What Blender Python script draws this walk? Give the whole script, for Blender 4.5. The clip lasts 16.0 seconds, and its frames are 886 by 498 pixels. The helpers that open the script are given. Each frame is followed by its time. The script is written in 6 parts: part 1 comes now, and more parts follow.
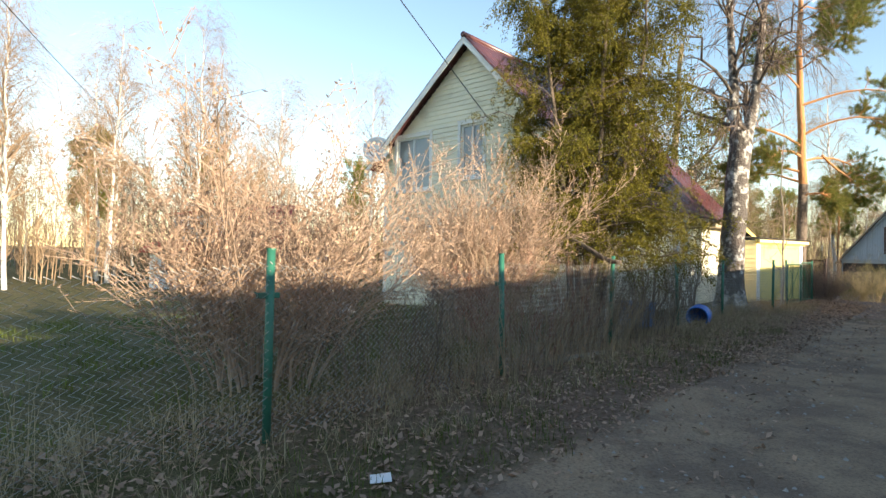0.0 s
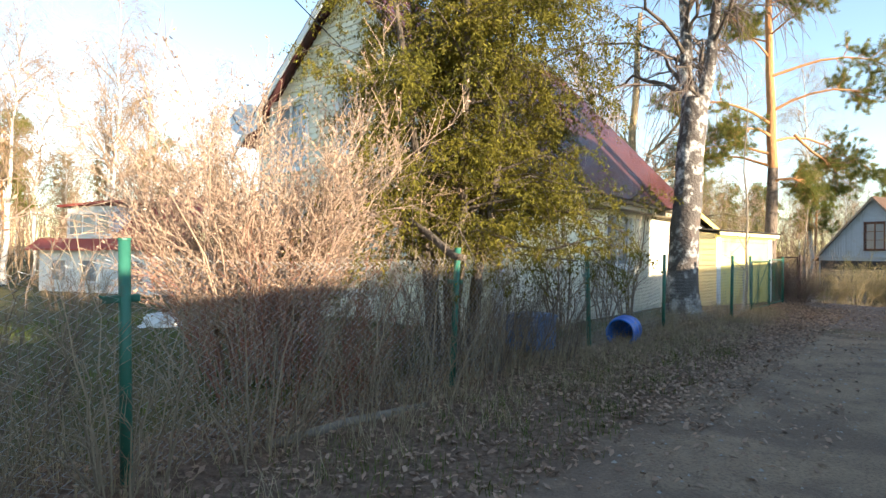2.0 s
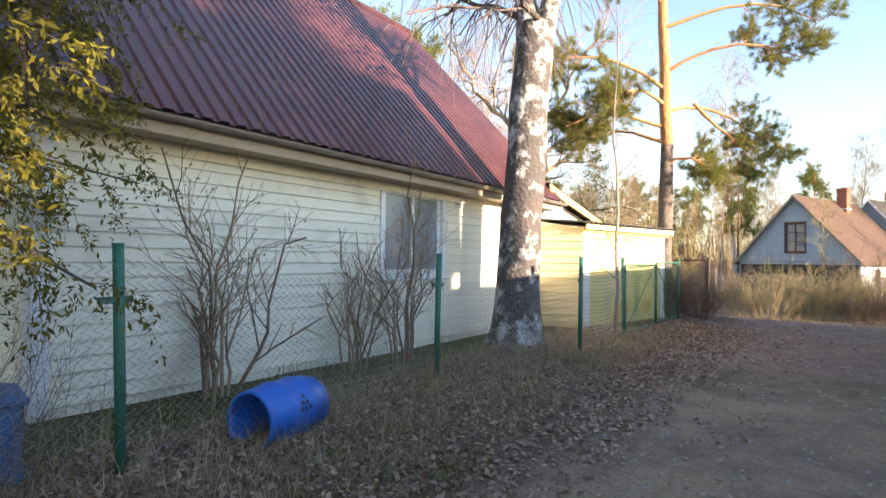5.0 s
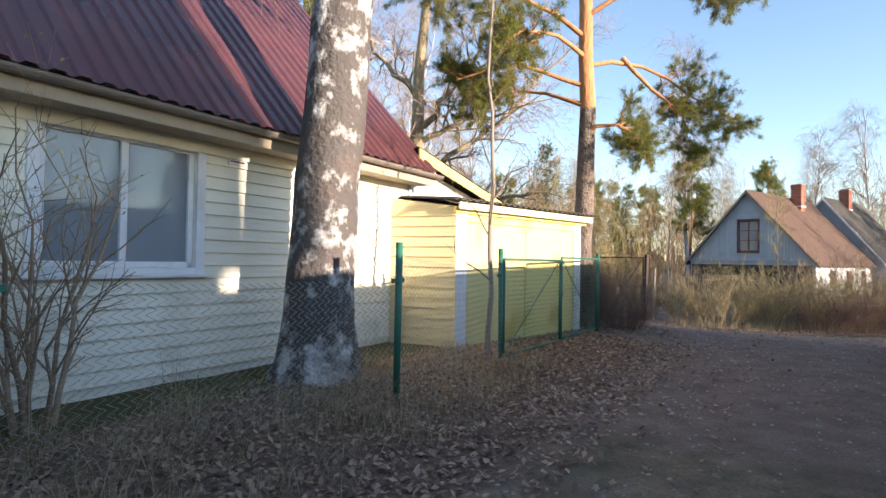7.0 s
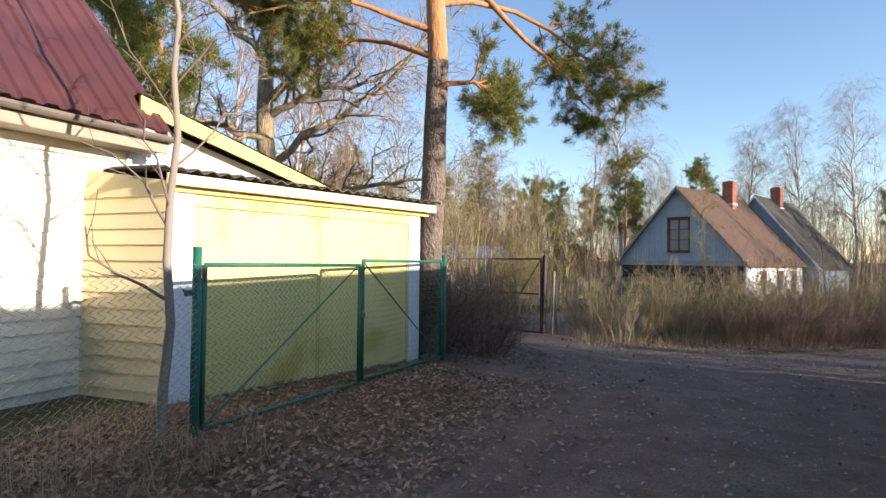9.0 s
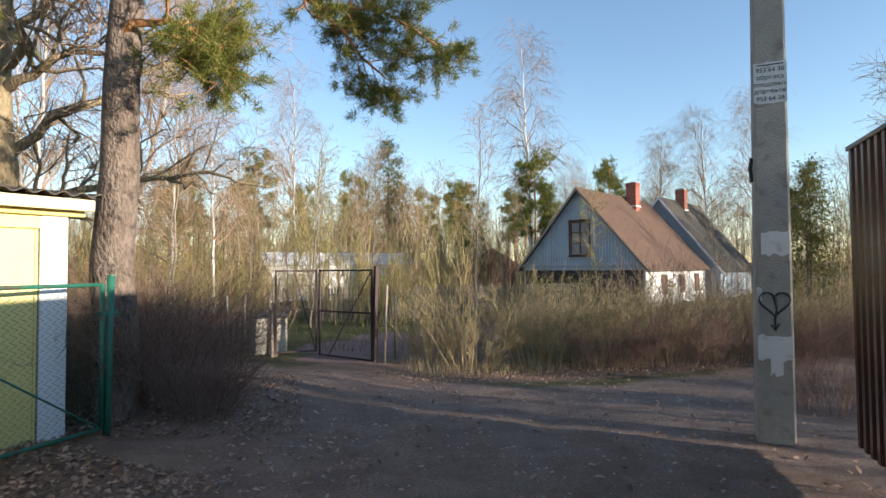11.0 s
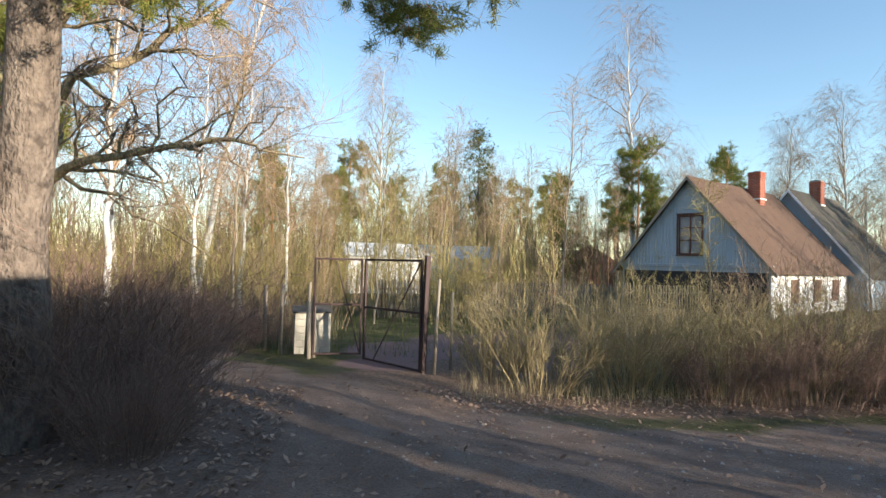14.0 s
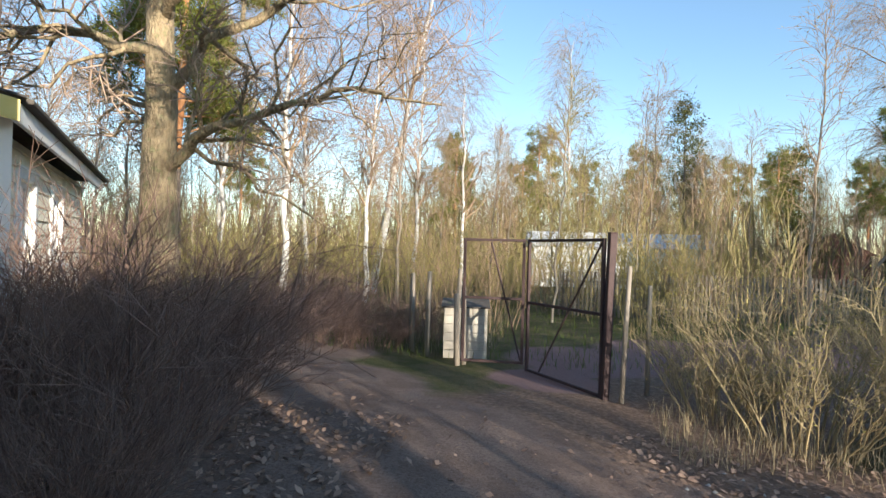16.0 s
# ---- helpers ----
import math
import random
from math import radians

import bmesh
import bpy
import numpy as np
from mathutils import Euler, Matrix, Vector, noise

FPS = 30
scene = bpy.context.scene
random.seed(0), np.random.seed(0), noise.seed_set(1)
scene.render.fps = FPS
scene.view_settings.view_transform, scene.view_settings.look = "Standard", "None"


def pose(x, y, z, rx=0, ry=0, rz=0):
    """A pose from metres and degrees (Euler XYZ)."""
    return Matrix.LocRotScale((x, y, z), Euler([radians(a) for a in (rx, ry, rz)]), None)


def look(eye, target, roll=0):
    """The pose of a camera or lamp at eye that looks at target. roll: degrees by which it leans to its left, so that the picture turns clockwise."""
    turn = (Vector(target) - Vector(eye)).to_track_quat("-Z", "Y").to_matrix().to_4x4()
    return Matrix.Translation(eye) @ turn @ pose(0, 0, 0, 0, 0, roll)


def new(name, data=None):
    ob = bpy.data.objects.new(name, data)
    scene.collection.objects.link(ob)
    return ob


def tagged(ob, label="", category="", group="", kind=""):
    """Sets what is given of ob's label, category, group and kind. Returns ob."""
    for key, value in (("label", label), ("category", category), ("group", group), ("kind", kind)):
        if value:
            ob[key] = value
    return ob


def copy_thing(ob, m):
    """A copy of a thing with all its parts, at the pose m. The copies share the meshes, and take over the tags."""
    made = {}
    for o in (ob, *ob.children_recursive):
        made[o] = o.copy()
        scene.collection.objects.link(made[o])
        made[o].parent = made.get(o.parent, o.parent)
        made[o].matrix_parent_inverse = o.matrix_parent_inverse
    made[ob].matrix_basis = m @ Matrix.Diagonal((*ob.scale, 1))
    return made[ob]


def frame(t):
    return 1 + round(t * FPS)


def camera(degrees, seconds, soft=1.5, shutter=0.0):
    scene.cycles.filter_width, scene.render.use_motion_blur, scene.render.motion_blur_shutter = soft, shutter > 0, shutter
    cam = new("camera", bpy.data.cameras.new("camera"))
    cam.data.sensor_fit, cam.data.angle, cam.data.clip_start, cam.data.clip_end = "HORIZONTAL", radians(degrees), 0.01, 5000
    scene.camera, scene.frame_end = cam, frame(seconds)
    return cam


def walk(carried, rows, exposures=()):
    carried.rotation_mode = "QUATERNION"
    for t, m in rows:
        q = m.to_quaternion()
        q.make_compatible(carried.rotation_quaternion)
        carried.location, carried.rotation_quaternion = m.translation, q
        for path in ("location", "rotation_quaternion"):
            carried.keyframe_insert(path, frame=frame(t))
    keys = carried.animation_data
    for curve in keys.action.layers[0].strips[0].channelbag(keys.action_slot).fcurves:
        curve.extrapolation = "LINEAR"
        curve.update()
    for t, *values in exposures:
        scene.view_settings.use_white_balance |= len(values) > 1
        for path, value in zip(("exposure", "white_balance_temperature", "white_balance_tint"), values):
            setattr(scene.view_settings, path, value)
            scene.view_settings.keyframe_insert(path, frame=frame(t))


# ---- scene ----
cam = camera(76.9, 16.0)
# seconds, x, y, z, yaw, pitch, roll
ROWS = [
    (0, 0.599, -2.399, 1.514, 3.61, 0.77, -0.82),
    (0.5, 1.054, -1.585, 1.507, 3.98, 0.65, -0.70),
    (1, 1.599, -0.714, 1.503, 3.75, 0.56, -0.58),
    (1.5, 2.223, 0.240, 1.496, 3.25, 0.62, -0.59),
    (2, 2.893, 1.085, 1.480, 2.17, 0.66, -0.69),
    (2.5, 3.474, 1.919, 1.450, 1.74, 0.74, -0.63),
    (3, 4.124, 2.790, 1.419, 1.09, 0.96, -0.68),
    (3.5, 4.717, 3.588, 1.398, 0.82, 0.95, -0.84),
    (4, 5.360, 4.479, 1.435, -0.10, 1.11, -0.72),
    (4.5, 5.968, 5.256, 1.450, -0.24, 1.07, -0.77),
    (5, 6.627, 5.985, 1.473, -3.00, 1.19, -0.57),
    (7.5, 9.629, 9.915, 1.376, -8.23, 1.19, -0.97),
    (8, 10.266, 10.571, 1.394, -10.37, 1.23, -0.93),
    (8.5, 10.930, 11.227, 1.417, -10.33, 1.19, -0.96),
    (9, 11.663, 11.786, 1.459, -11.05, 1.39, -0.63),
    (9.5, 12.368, 12.321, 1.485, -11.51, 1.52, -0.32),
    (10, 13.123, 12.795, 1.555, -13.52, 1.66, -0.04),
    (12.5, 15.772, 14.481, 1.611, -21.63, 2.44, -0.31),
    (13, 15.765, 14.759, 1.578, -22.79, 2.47, -0.98),
    (13.5, 15.698, 15.166, 1.561, -21.86, 1.94, -1.64),
    (14, 15.711, 15.526, 1.540, -7.42, 1.46, -1.38),
    (14.5, 15.766, 16.108, 1.490, 6.16, 0.54, -1.70),
    (15, 15.809, 16.845, 1.407, 9.49, 0.40, -1.70),
    (15.5, 15.928, 17.437, 1.403, 12.07, 0.25, -1.61),
    (16, 16.100, 17.932, 1.387, 12.23, 0.29, -1.53),
]
walk(cam, [(t, pose(x, y, z, 90 + p, r, w)) for t, x, y, z, w, p, r in ROWS],
     exposures=[(0.0, 1.42, 7000, 10), (2.0, 1.75, 6850, 12), (3.5, 1.95, 6800, 15), (5.0, 1.95, 6900, 20), (7.5, 1.25, 6200, 18), (10.0, 0.98, 6050, 16), (12.5, 1.08, 6300, 8), (16.0, 1.12, 5950, 9)])

# ---- light ----
SUN_AZ, SUN_EL = -43.0, 10.5          # degrees from +x, and above the horizon
world = bpy.data.worlds.new("sky")
scene.world = world
world.use_nodes = True
wn = world.node_tree
bg = wn.nodes["Background"]
sky = wn.nodes.new("ShaderNodeTexSky")
sky.sky_type = "NISHITA"
sky.sun_disc = False
sky.sun_elevation = radians(SUN_EL)
sky.sun_rotation = radians(90 - SUN_AZ)
sky.air_density, sky.dust_density, sky.ozone_density = 1.0, 0.15, 1.6
wn.links.new(sky.outputs[0], bg.inputs[0])
bg.inputs[1].default_value = 0.15
sun_data = bpy.data.lights.new("sun", "SUN")
sun_data.energy, sun_data.angle, sun_data.color = 4.8, radians(0.6), (1.0, 0.86, 0.67)
sun = new("sun", sun_data)
sd = Vector((math.cos(radians(SUN_AZ)) * math.cos(radians(SUN_EL)), math.sin(radians(SUN_AZ)) * math.cos(radians(SUN_EL)), math.sin(radians(SUN_EL))))
sun.matrix_world = look(sd * 60, (0, 0, 0))


# ---- materials ----
def mat(name, c1, c2, rough=0.8, scale=8.0, metallic=0.0, bump=0.0, bump_scale=None, rnd=0.0, stretch=(1, 1, 1), island=0.0, contrast=0.35, mid=0.8, c3=None, local=False, spec=0.5):
    """Two colours mixed by noise at two scales, optional stain colour, per-object or per-island variation and bump."""
    m = bpy.data.materials.new(name)
    m.use_nodes = True
    nt = m.node_tree
    N, L = nt.nodes, nt.links
    b = N["Principled BSDF"]
    co = N.new("ShaderNodeTexCoord")
    mp = N.new("ShaderNodeMapping")
    mp.inputs["Scale"].default_value = stretch
    L.new(co.outputs["Object"], mp.inputs[0])
    n1 = N.new("ShaderNodeTexNoise")
    n1.inputs["Scale"].default_value = scale
    n1.inputs["Detail"].default_value = 6
    n1.inputs["Roughness"].default_value = 0.65
    L.new(mp.outputs[0], n1.inputs[0])
    n2 = N.new("ShaderNodeTexNoise")
    n2.inputs["Scale"].default_value = scale * 0.13
    n2.inputs["Detail"].default_value = 3
    L.new(mp.outputs[0], n2.inputs[0])
    add = N.new("ShaderNodeMath")
    add.operation = "MULTIPLY_ADD"
    L.new(n2.outputs[0], add.inputs[0])
    add.inputs[1].default_value = 0.6
    L.new(n1.outputs[0], add.inputs[2])
    mr = N.new("ShaderNodeMapRange")
    mr.inputs[1].default_value, mr.inputs[2].default_value = mid - contrast, mid + contrast
    L.new(add.outputs[0], mr.inputs[0])
    mix = N.new("ShaderNodeMix")
    mix.data_type = "RGBA"
    L.new(mr.outputs[0], mix.inputs[0])
    mix.inputs[6].default_value, mix.inputs[7].default_value = (*c1, 1), (*c2, 1)
    out = mix.outputs[2]
    if c3:
        n3 = N.new("ShaderNodeTexNoise")
        n3.inputs["Scale"].default_value = scale * 0.5
        n3.inputs["Detail"].default_value = 8
        L.new(co.outputs["Object"], n3.inputs[0])
        r3 = N.new("ShaderNodeMapRange")
        r3.inputs[1].default_value, r3.inputs[2].default_value = 0.56, 0.68
        L.new(n3.outputs[0], r3.inputs[0])
        m3 = N.new("ShaderNodeMix")
        m3.data_type = "RGBA"
        L.new(r3.outputs[0], m3.inputs[0])
        L.new(out, m3.inputs[6])
        m3.inputs[7].default_value = (*c3, 1)
        out = m3.outputs[2]
    if rnd or island:
        h = N.new("ShaderNodeHueSaturation")
        mm = N.new("ShaderNodeMapRange")
        v = rnd or island
        mm.inputs[3].default_value, mm.inputs[4].default_value = 1 - v, 1 + v
        if island:
            g = N.new("ShaderNodeNewGeometry")
            L.new(g.outputs["Random Per Island"], mm.inputs[0])
        else:
            g = N.new("ShaderNodeObjectInfo")
            L.new(g.outputs["Random"], mm.inputs[0])
        L.new(mm.outputs[0], h.inputs["Value"])
        L.new(out, h.inputs["Color"])
        out = h.outputs[0]
    L.new(out, b.inputs["Base Color"])
    b.inputs["Roughness"].default_value = rough
    b.inputs["Metallic"].default_value = metallic
    b.inputs["Specular IOR Level"].default_value = spec
    if bump:
        bn = N.new("ShaderNodeTexNoise")
        bn.inputs["Scale"].default_value = bump_scale or scale * 2
        bn.inputs["Detail"].default_value = 6
        L.new(mp.outputs[0], bn.inputs[0])
        bp = N.new("ShaderNodeBump")
        bp.inputs["Strength"].default_value = bump
        bp.inputs["Distance"].default_value = 0.02 if bump < 0.6 else 0.06
        L.new(bn.outputs[0], bp.inputs["Height"])
        L.new(bp.outputs[0], b.inputs["Normal"])
    return m


def leafy(name, c1, c2, trans=0.35, scale=3.0, island=0.35):
    """Thin leaves that let some light through."""
    m = mat(name, c1, c2, 0.7, scale, island=island, spec=0.2)
    nt = m.node_tree
    b = nt.nodes["Principled BSDF"]
    tr = nt.nodes.new("ShaderNodeBsdfTranslucent")
    src = b.inputs["Base Color"].links[0].from_socket
    nt.links.new(src, tr.inputs[0])
    mx = nt.nodes.new("ShaderNodeMixShader")
    mx.inputs[0].default_value = trans
    nt.links.new(b.outputs[0], mx.inputs[1])
    nt.links.new(tr.outputs[0], mx.inputs[2])
    nt.links.new(mx.outputs[0], nt.nodes["Material Output"].inputs[0])
    return m


M_SIDING = mat("cream_siding", (0.82, 0.78, 0.63), (0.86, 0.83, 0.70), 0.6, 3.0, bump=0.15, bump_scale=30, rnd=0.04, stretch=(0.2, 1, 1), c3=(0.70, 0.66, 0.53))
M_SIDING_Y = mat("yellow_siding", (0.78, 0.65, 0.35), (0.82, 0.70, 0.42), 0.6, 3.0, bump=0.15, bump_scale=30, rnd=0.05)
M_YELLOW = mat("yellow_paint", (0.72, 0.61, 0.22), (0.77, 0.67, 0.28), 0.55, 2.5, bump=0.1, bump_scale=25, c3=(0.58, 0.44, 0.12))
M_YTRIM = mat("yellow_trim", (0.75, 0.58, 0.14), (0.80, 0.66, 0.25), 0.6, 5.0, bump=0.1)
M_WHITE = mat("white_paint", (0.76, 0.77, 0.78), (0.82, 0.82, 0.82), 0.5, 6.0, bump=0.1, c3=(0.68, 0.67, 0.63))
M_PLINTH = mat("grey_plinth", (0.28, 0.26, 0.23), (0.36, 0.34, 0.30), 0.9, 6.0, bump=0.4)
M_ROOF = mat("red_brown_metal", (0.088, 0.032, 0.036), (0.12, 0.046, 0.046), 0.25, 2.0, metallic=0.0, bump=0.05, c3=(0.14, 0.05, 0.048), spec=0.6)
M_ROOF_OLD = mat("weathered_slate_sheet", (0.06, 0.05, 0.042), (0.135, 0.115, 0.095), 0.9, 7.0, bump=0.4, c3=(0.11, 0.115, 0.065))
M_H2ROOF = mat("rusty_sheet", (0.10, 0.06, 0.042), (0.165, 0.10, 0.07), 0.9, 7.0, bump=0.4, c3=(0.10, 0.055, 0.04))
M_FASCIA = mat("weathered_fascia", (0.30, 0.24, 0.17), (0.42, 0.36, 0.27), 0.8, 8.0, bump=0.3, stretch=(0.3, 1, 1))
M_GUTTER = mat("dirty_gutter", (0.14, 0.11, 0.09), (0.22, 0.18, 0.15), 0.5, 8.0)
M_GLASS = bpy.data.materials.new("window_glass")
M_GLASS.use_nodes = True
_g = M_GLASS.node_tree.nodes["Principled BSDF"]
# pale base colour stands in for bright sky reflected in the panes
_g.inputs["Base Color"].default_value = (0.55, 0.60, 0.65, 1)
_g.inputs["Roughness"].default_value = 0.03
_g.inputs["Metallic"].default_value = 0.0
_g.inputs["Specular IOR Level"].default_value = 1.0
_g.inputs["Transmission Weight"].default_value = 0.6
# curtain lightened so its colour carries part of the window's sky reflection
M_CURTAIN = mat("net_curtain", (0.72, 0.74, 0.76), (0.80, 0.81, 0.82), 0.9, 14.0, stretch=(3, 3, 0.2))
# near-black that paints in the shade of rooms, flue and gable recess
M_DARK = mat("painted_hollow_shade", (0.03, 0.03, 0.035), (0.05, 0.05, 0.05), 0.9, 3.0)
M_GREEN = mat("green_post_paint", (0.02, 0.13, 0.085), (0.035, 0.18, 0.12), 0.5, 14.0, bump=0.2, c3=(0.07, 0.07, 0.045))
M_WIRE = mat("dull_galvanised_wire", (0.30, 0.31, 0.30), (0.42, 0.43, 0.42), 0.5, 20.0, metallic=0.3)
M_WIREG = mat("green_wire", (0.03, 0.11, 0.07), (0.05, 0.15, 0.10), 0.5, 20.0)
M_RUST = mat("rusty_gate_iron", (0.045, 0.028, 0.028), (0.09, 0.05, 0.045), 0.75, 20.0, bump=0.3)
M_BROWN = mat("brown_profiled_steel", (0.040, 0.014, 0.010), (0.052, 0.018, 0.013), 0.24, 3.0, metallic=0.0, bump=0.02)
M_CONC = mat("grey_concrete", (0.30, 0.28, 0.25), (0.42, 0.40, 0.36), 0.9, 14.0, bump=0.5, bump_scale=60, c3=(0.24, 0.22, 0.20))
M_PAPER = mat("old_paper", (0.66, 0.66, 0.66), (0.76, 0.76, 0.75), 0.8, 14.0, c3=(0.5, 0.48, 0.45))
M_INK = mat("black_paint", (0.02, 0.02, 0.025), (0.04, 0.04, 0.04), 0.7, 30.0)
M_BLUE = mat("blue_plastic", (0.008, 0.13, 0.55), (0.015, 0.17, 0.62), 0.4, 4.0, bump=0.05, c3=(0.03, 0.09, 0.30))
M_BLUED = mat("faded_blue_plastic", (0.07, 0.15, 0.32), (0.11, 0.21, 0.42), 0.55, 5.0)
M_BRICK = mat("red_brick", (0.30, 0.085, 0.05), (0.40, 0.13, 0.08), 0.85, 12.0, bump=0.3, rnd=0.2)
M_MORTAR = mat("mortar", (0.33, 0.28, 0.24), (0.42, 0.38, 0.33), 0.95, 20.0)
M_BLUEWALL = mat("pale_blue_boards", (0.35, 0.42, 0.49), (0.44, 0.51, 0.58), 0.75, 6.0, bump=0.2, rnd=0.07, c3=(0.36, 0.40, 0.42))
M_RED = mat("red_roof_sheet", (0.36, 0.06, 0.045), (0.44, 0.09, 0.06), 0.6, 4.0)
M_WOODG = mat("grey_weathered_wood", (0.22, 0.18, 0.14), (0.34, 0.29, 0.23), 0.9, 14.0, bump=0.3, rnd=0.2, stretch=(1, 1, 0.15))
M_PALEWOOD = mat("pale_dry_board", (0.42, 0.38, 0.31), (0.58, 0.53, 0.45), 0.85, 14.0, bump=0.3, rnd=0.1, stretch=(1, 1, 0.15))
M_FRAME = mat("brown_window_wood", (0.10, 0.045, 0.035), (0.15, 0.07, 0.05), 0.7, 10.0)
M_CABLE = mat("black_cable", (0.015, 0.015, 0.015), (0.025, 0.025, 0.025), 0.6, 5.0)
M_BARK = mat("dark_bark", (0.085, 0.065, 0.05), (0.17, 0.135, 0.105), 0.95, 14.0, bump=0.9, bump_scale=30, contrast=0.16, stretch=(1, 1, 0.3))
M_OAK = mat("oak_bark", (0.20, 0.15, 0.09), (0.46, 0.36, 0.22), 0.95, 16.0, bump=1.0, bump_scale=30, contrast=0.18, stretch=(1, 1, 0.4), c3=(0.27, 0.25, 0.13))
M_PINEBARK = mat("pine_bark_low", (0.12, 0.09, 0.072), (0.27, 0.21, 0.165), 0.95, 18.0, bump=1.0, bump_scale=34, contrast=0.17, stretch=(1, 1, 0.55), c3=(0.10, 0.075, 0.06))
M_PINETOP = mat("pine_bark_orange", (0.42, 0.18, 0.07), (0.52, 0.27, 0.12), 0.9, 10.0, bump=0.6, contrast=0.16, stretch=(1, 1, 0.35))
M_BIRCH = mat("birch_bark", (0.10, 0.085, 0.075), (0.72, 0.69, 0.64), 0.85, 5.0, bump=0.7, bump_scale=18, stretch=(1, 1, 0.9), contrast=0.09, mid=0.88, c3=(0.13, 0.10, 0.085))
M_BIRCHFAR = mat("birch_bark_white", (0.50, 0.47, 0.43), (0.74, 0.72, 0.68), 0.85, 4.0, bump=0.4, stretch=(1, 1, 1.6), c3=(0.16, 0.13, 0.11))
M_TWIG = mat("grey_brown_twig", (0.15, 0.11, 0.085), (0.25, 0.19, 0.15), 0.9, 8.0, island=0.3)
M_TWIGP = mat("pinkish_budded_twig", (0.34, 0.24, 0.17), (0.48, 0.35, 0.26), 0.85, 6.0, island=0.3)
M_TWIGD = mat("dark_red_brown_twig", (0.17, 0.105, 0.08), (0.29, 0.19, 0.145), 0.9, 8.0, island=0.35)
M_TWIGT = mat("tan_dry_stem", (0.24, 0.185, 0.12), (0.38, 0.30, 0.21), 0.9, 8.0, island=0.35)
M_PICKET = mat("dark_old_picket", (0.11, 0.095, 0.075), (0.19, 0.165, 0.13), 0.9, 14.0, bump=0.3, rnd=0.3, stretch=(1, 1, 0.15))
M_TWIGR = mat("reddish_twig", (0.24, 0.09, 0.06), (0.33, 0.15, 0.10), 0.85, 6.0, island=0.3)
M_TWIGB = mat("birch_twig", (0.23, 0.155, 0.095), (0.38, 0.265, 0.165), 0.9, 6.0, island=0.3)
M_TWIGO = mat("olive_twig", (0.20, 0.165, 0.065), (0.34, 0.28, 0.115), 0.9, 6.0, island=0.3)
M_BUD = leafy("swelling_bud", (0.44, 0.29, 0.21), (0.56, 0.40, 0.29), 0.35)
M_BUDG = leafy("green_bud", (0.30, 0.26, 0.07), (0.44, 0.38, 0.12), 0.35)
M_WILLOW = mat("pale_willow_rod", (0.29, 0.22, 0.115), (0.45, 0.355, 0.195), 0.8, 6.0, island=0.3)
M_THUJA = leafy("thuja_spray", (0.055, 0.066, 0.012), (0.235, 0.19, 0.025), 0.32, 1.6, island=0.45)
M_NEEDLE = leafy("pine_needle", (0.13, 0.155, 0.035), (0.25, 0.245, 0.06), 0.35, 2.0, island=0.4)
M_SPRUCE = leafy("spruce_needle", (0.085, 0.095, 0.028), (0.17, 0.155, 0.045), 0.3, 2.0, island=0.4)
M_STRAW = leafy("dry_grass", (0.33, 0.26, 0.155), (0.48, 0.39, 0.25), 0.3, 4.0, island=0.4)
M_GRASS = leafy("green_grass", (0.075, 0.115, 0.02), (0.15, 0.18, 0.04), 0.3, 4.0, island=0.4)
M_LEAF = leafy("dead_leaf", (0.25, 0.16, 0.115), (0.48, 0.34, 0.25), 0.25, 5.0, island=0.55)


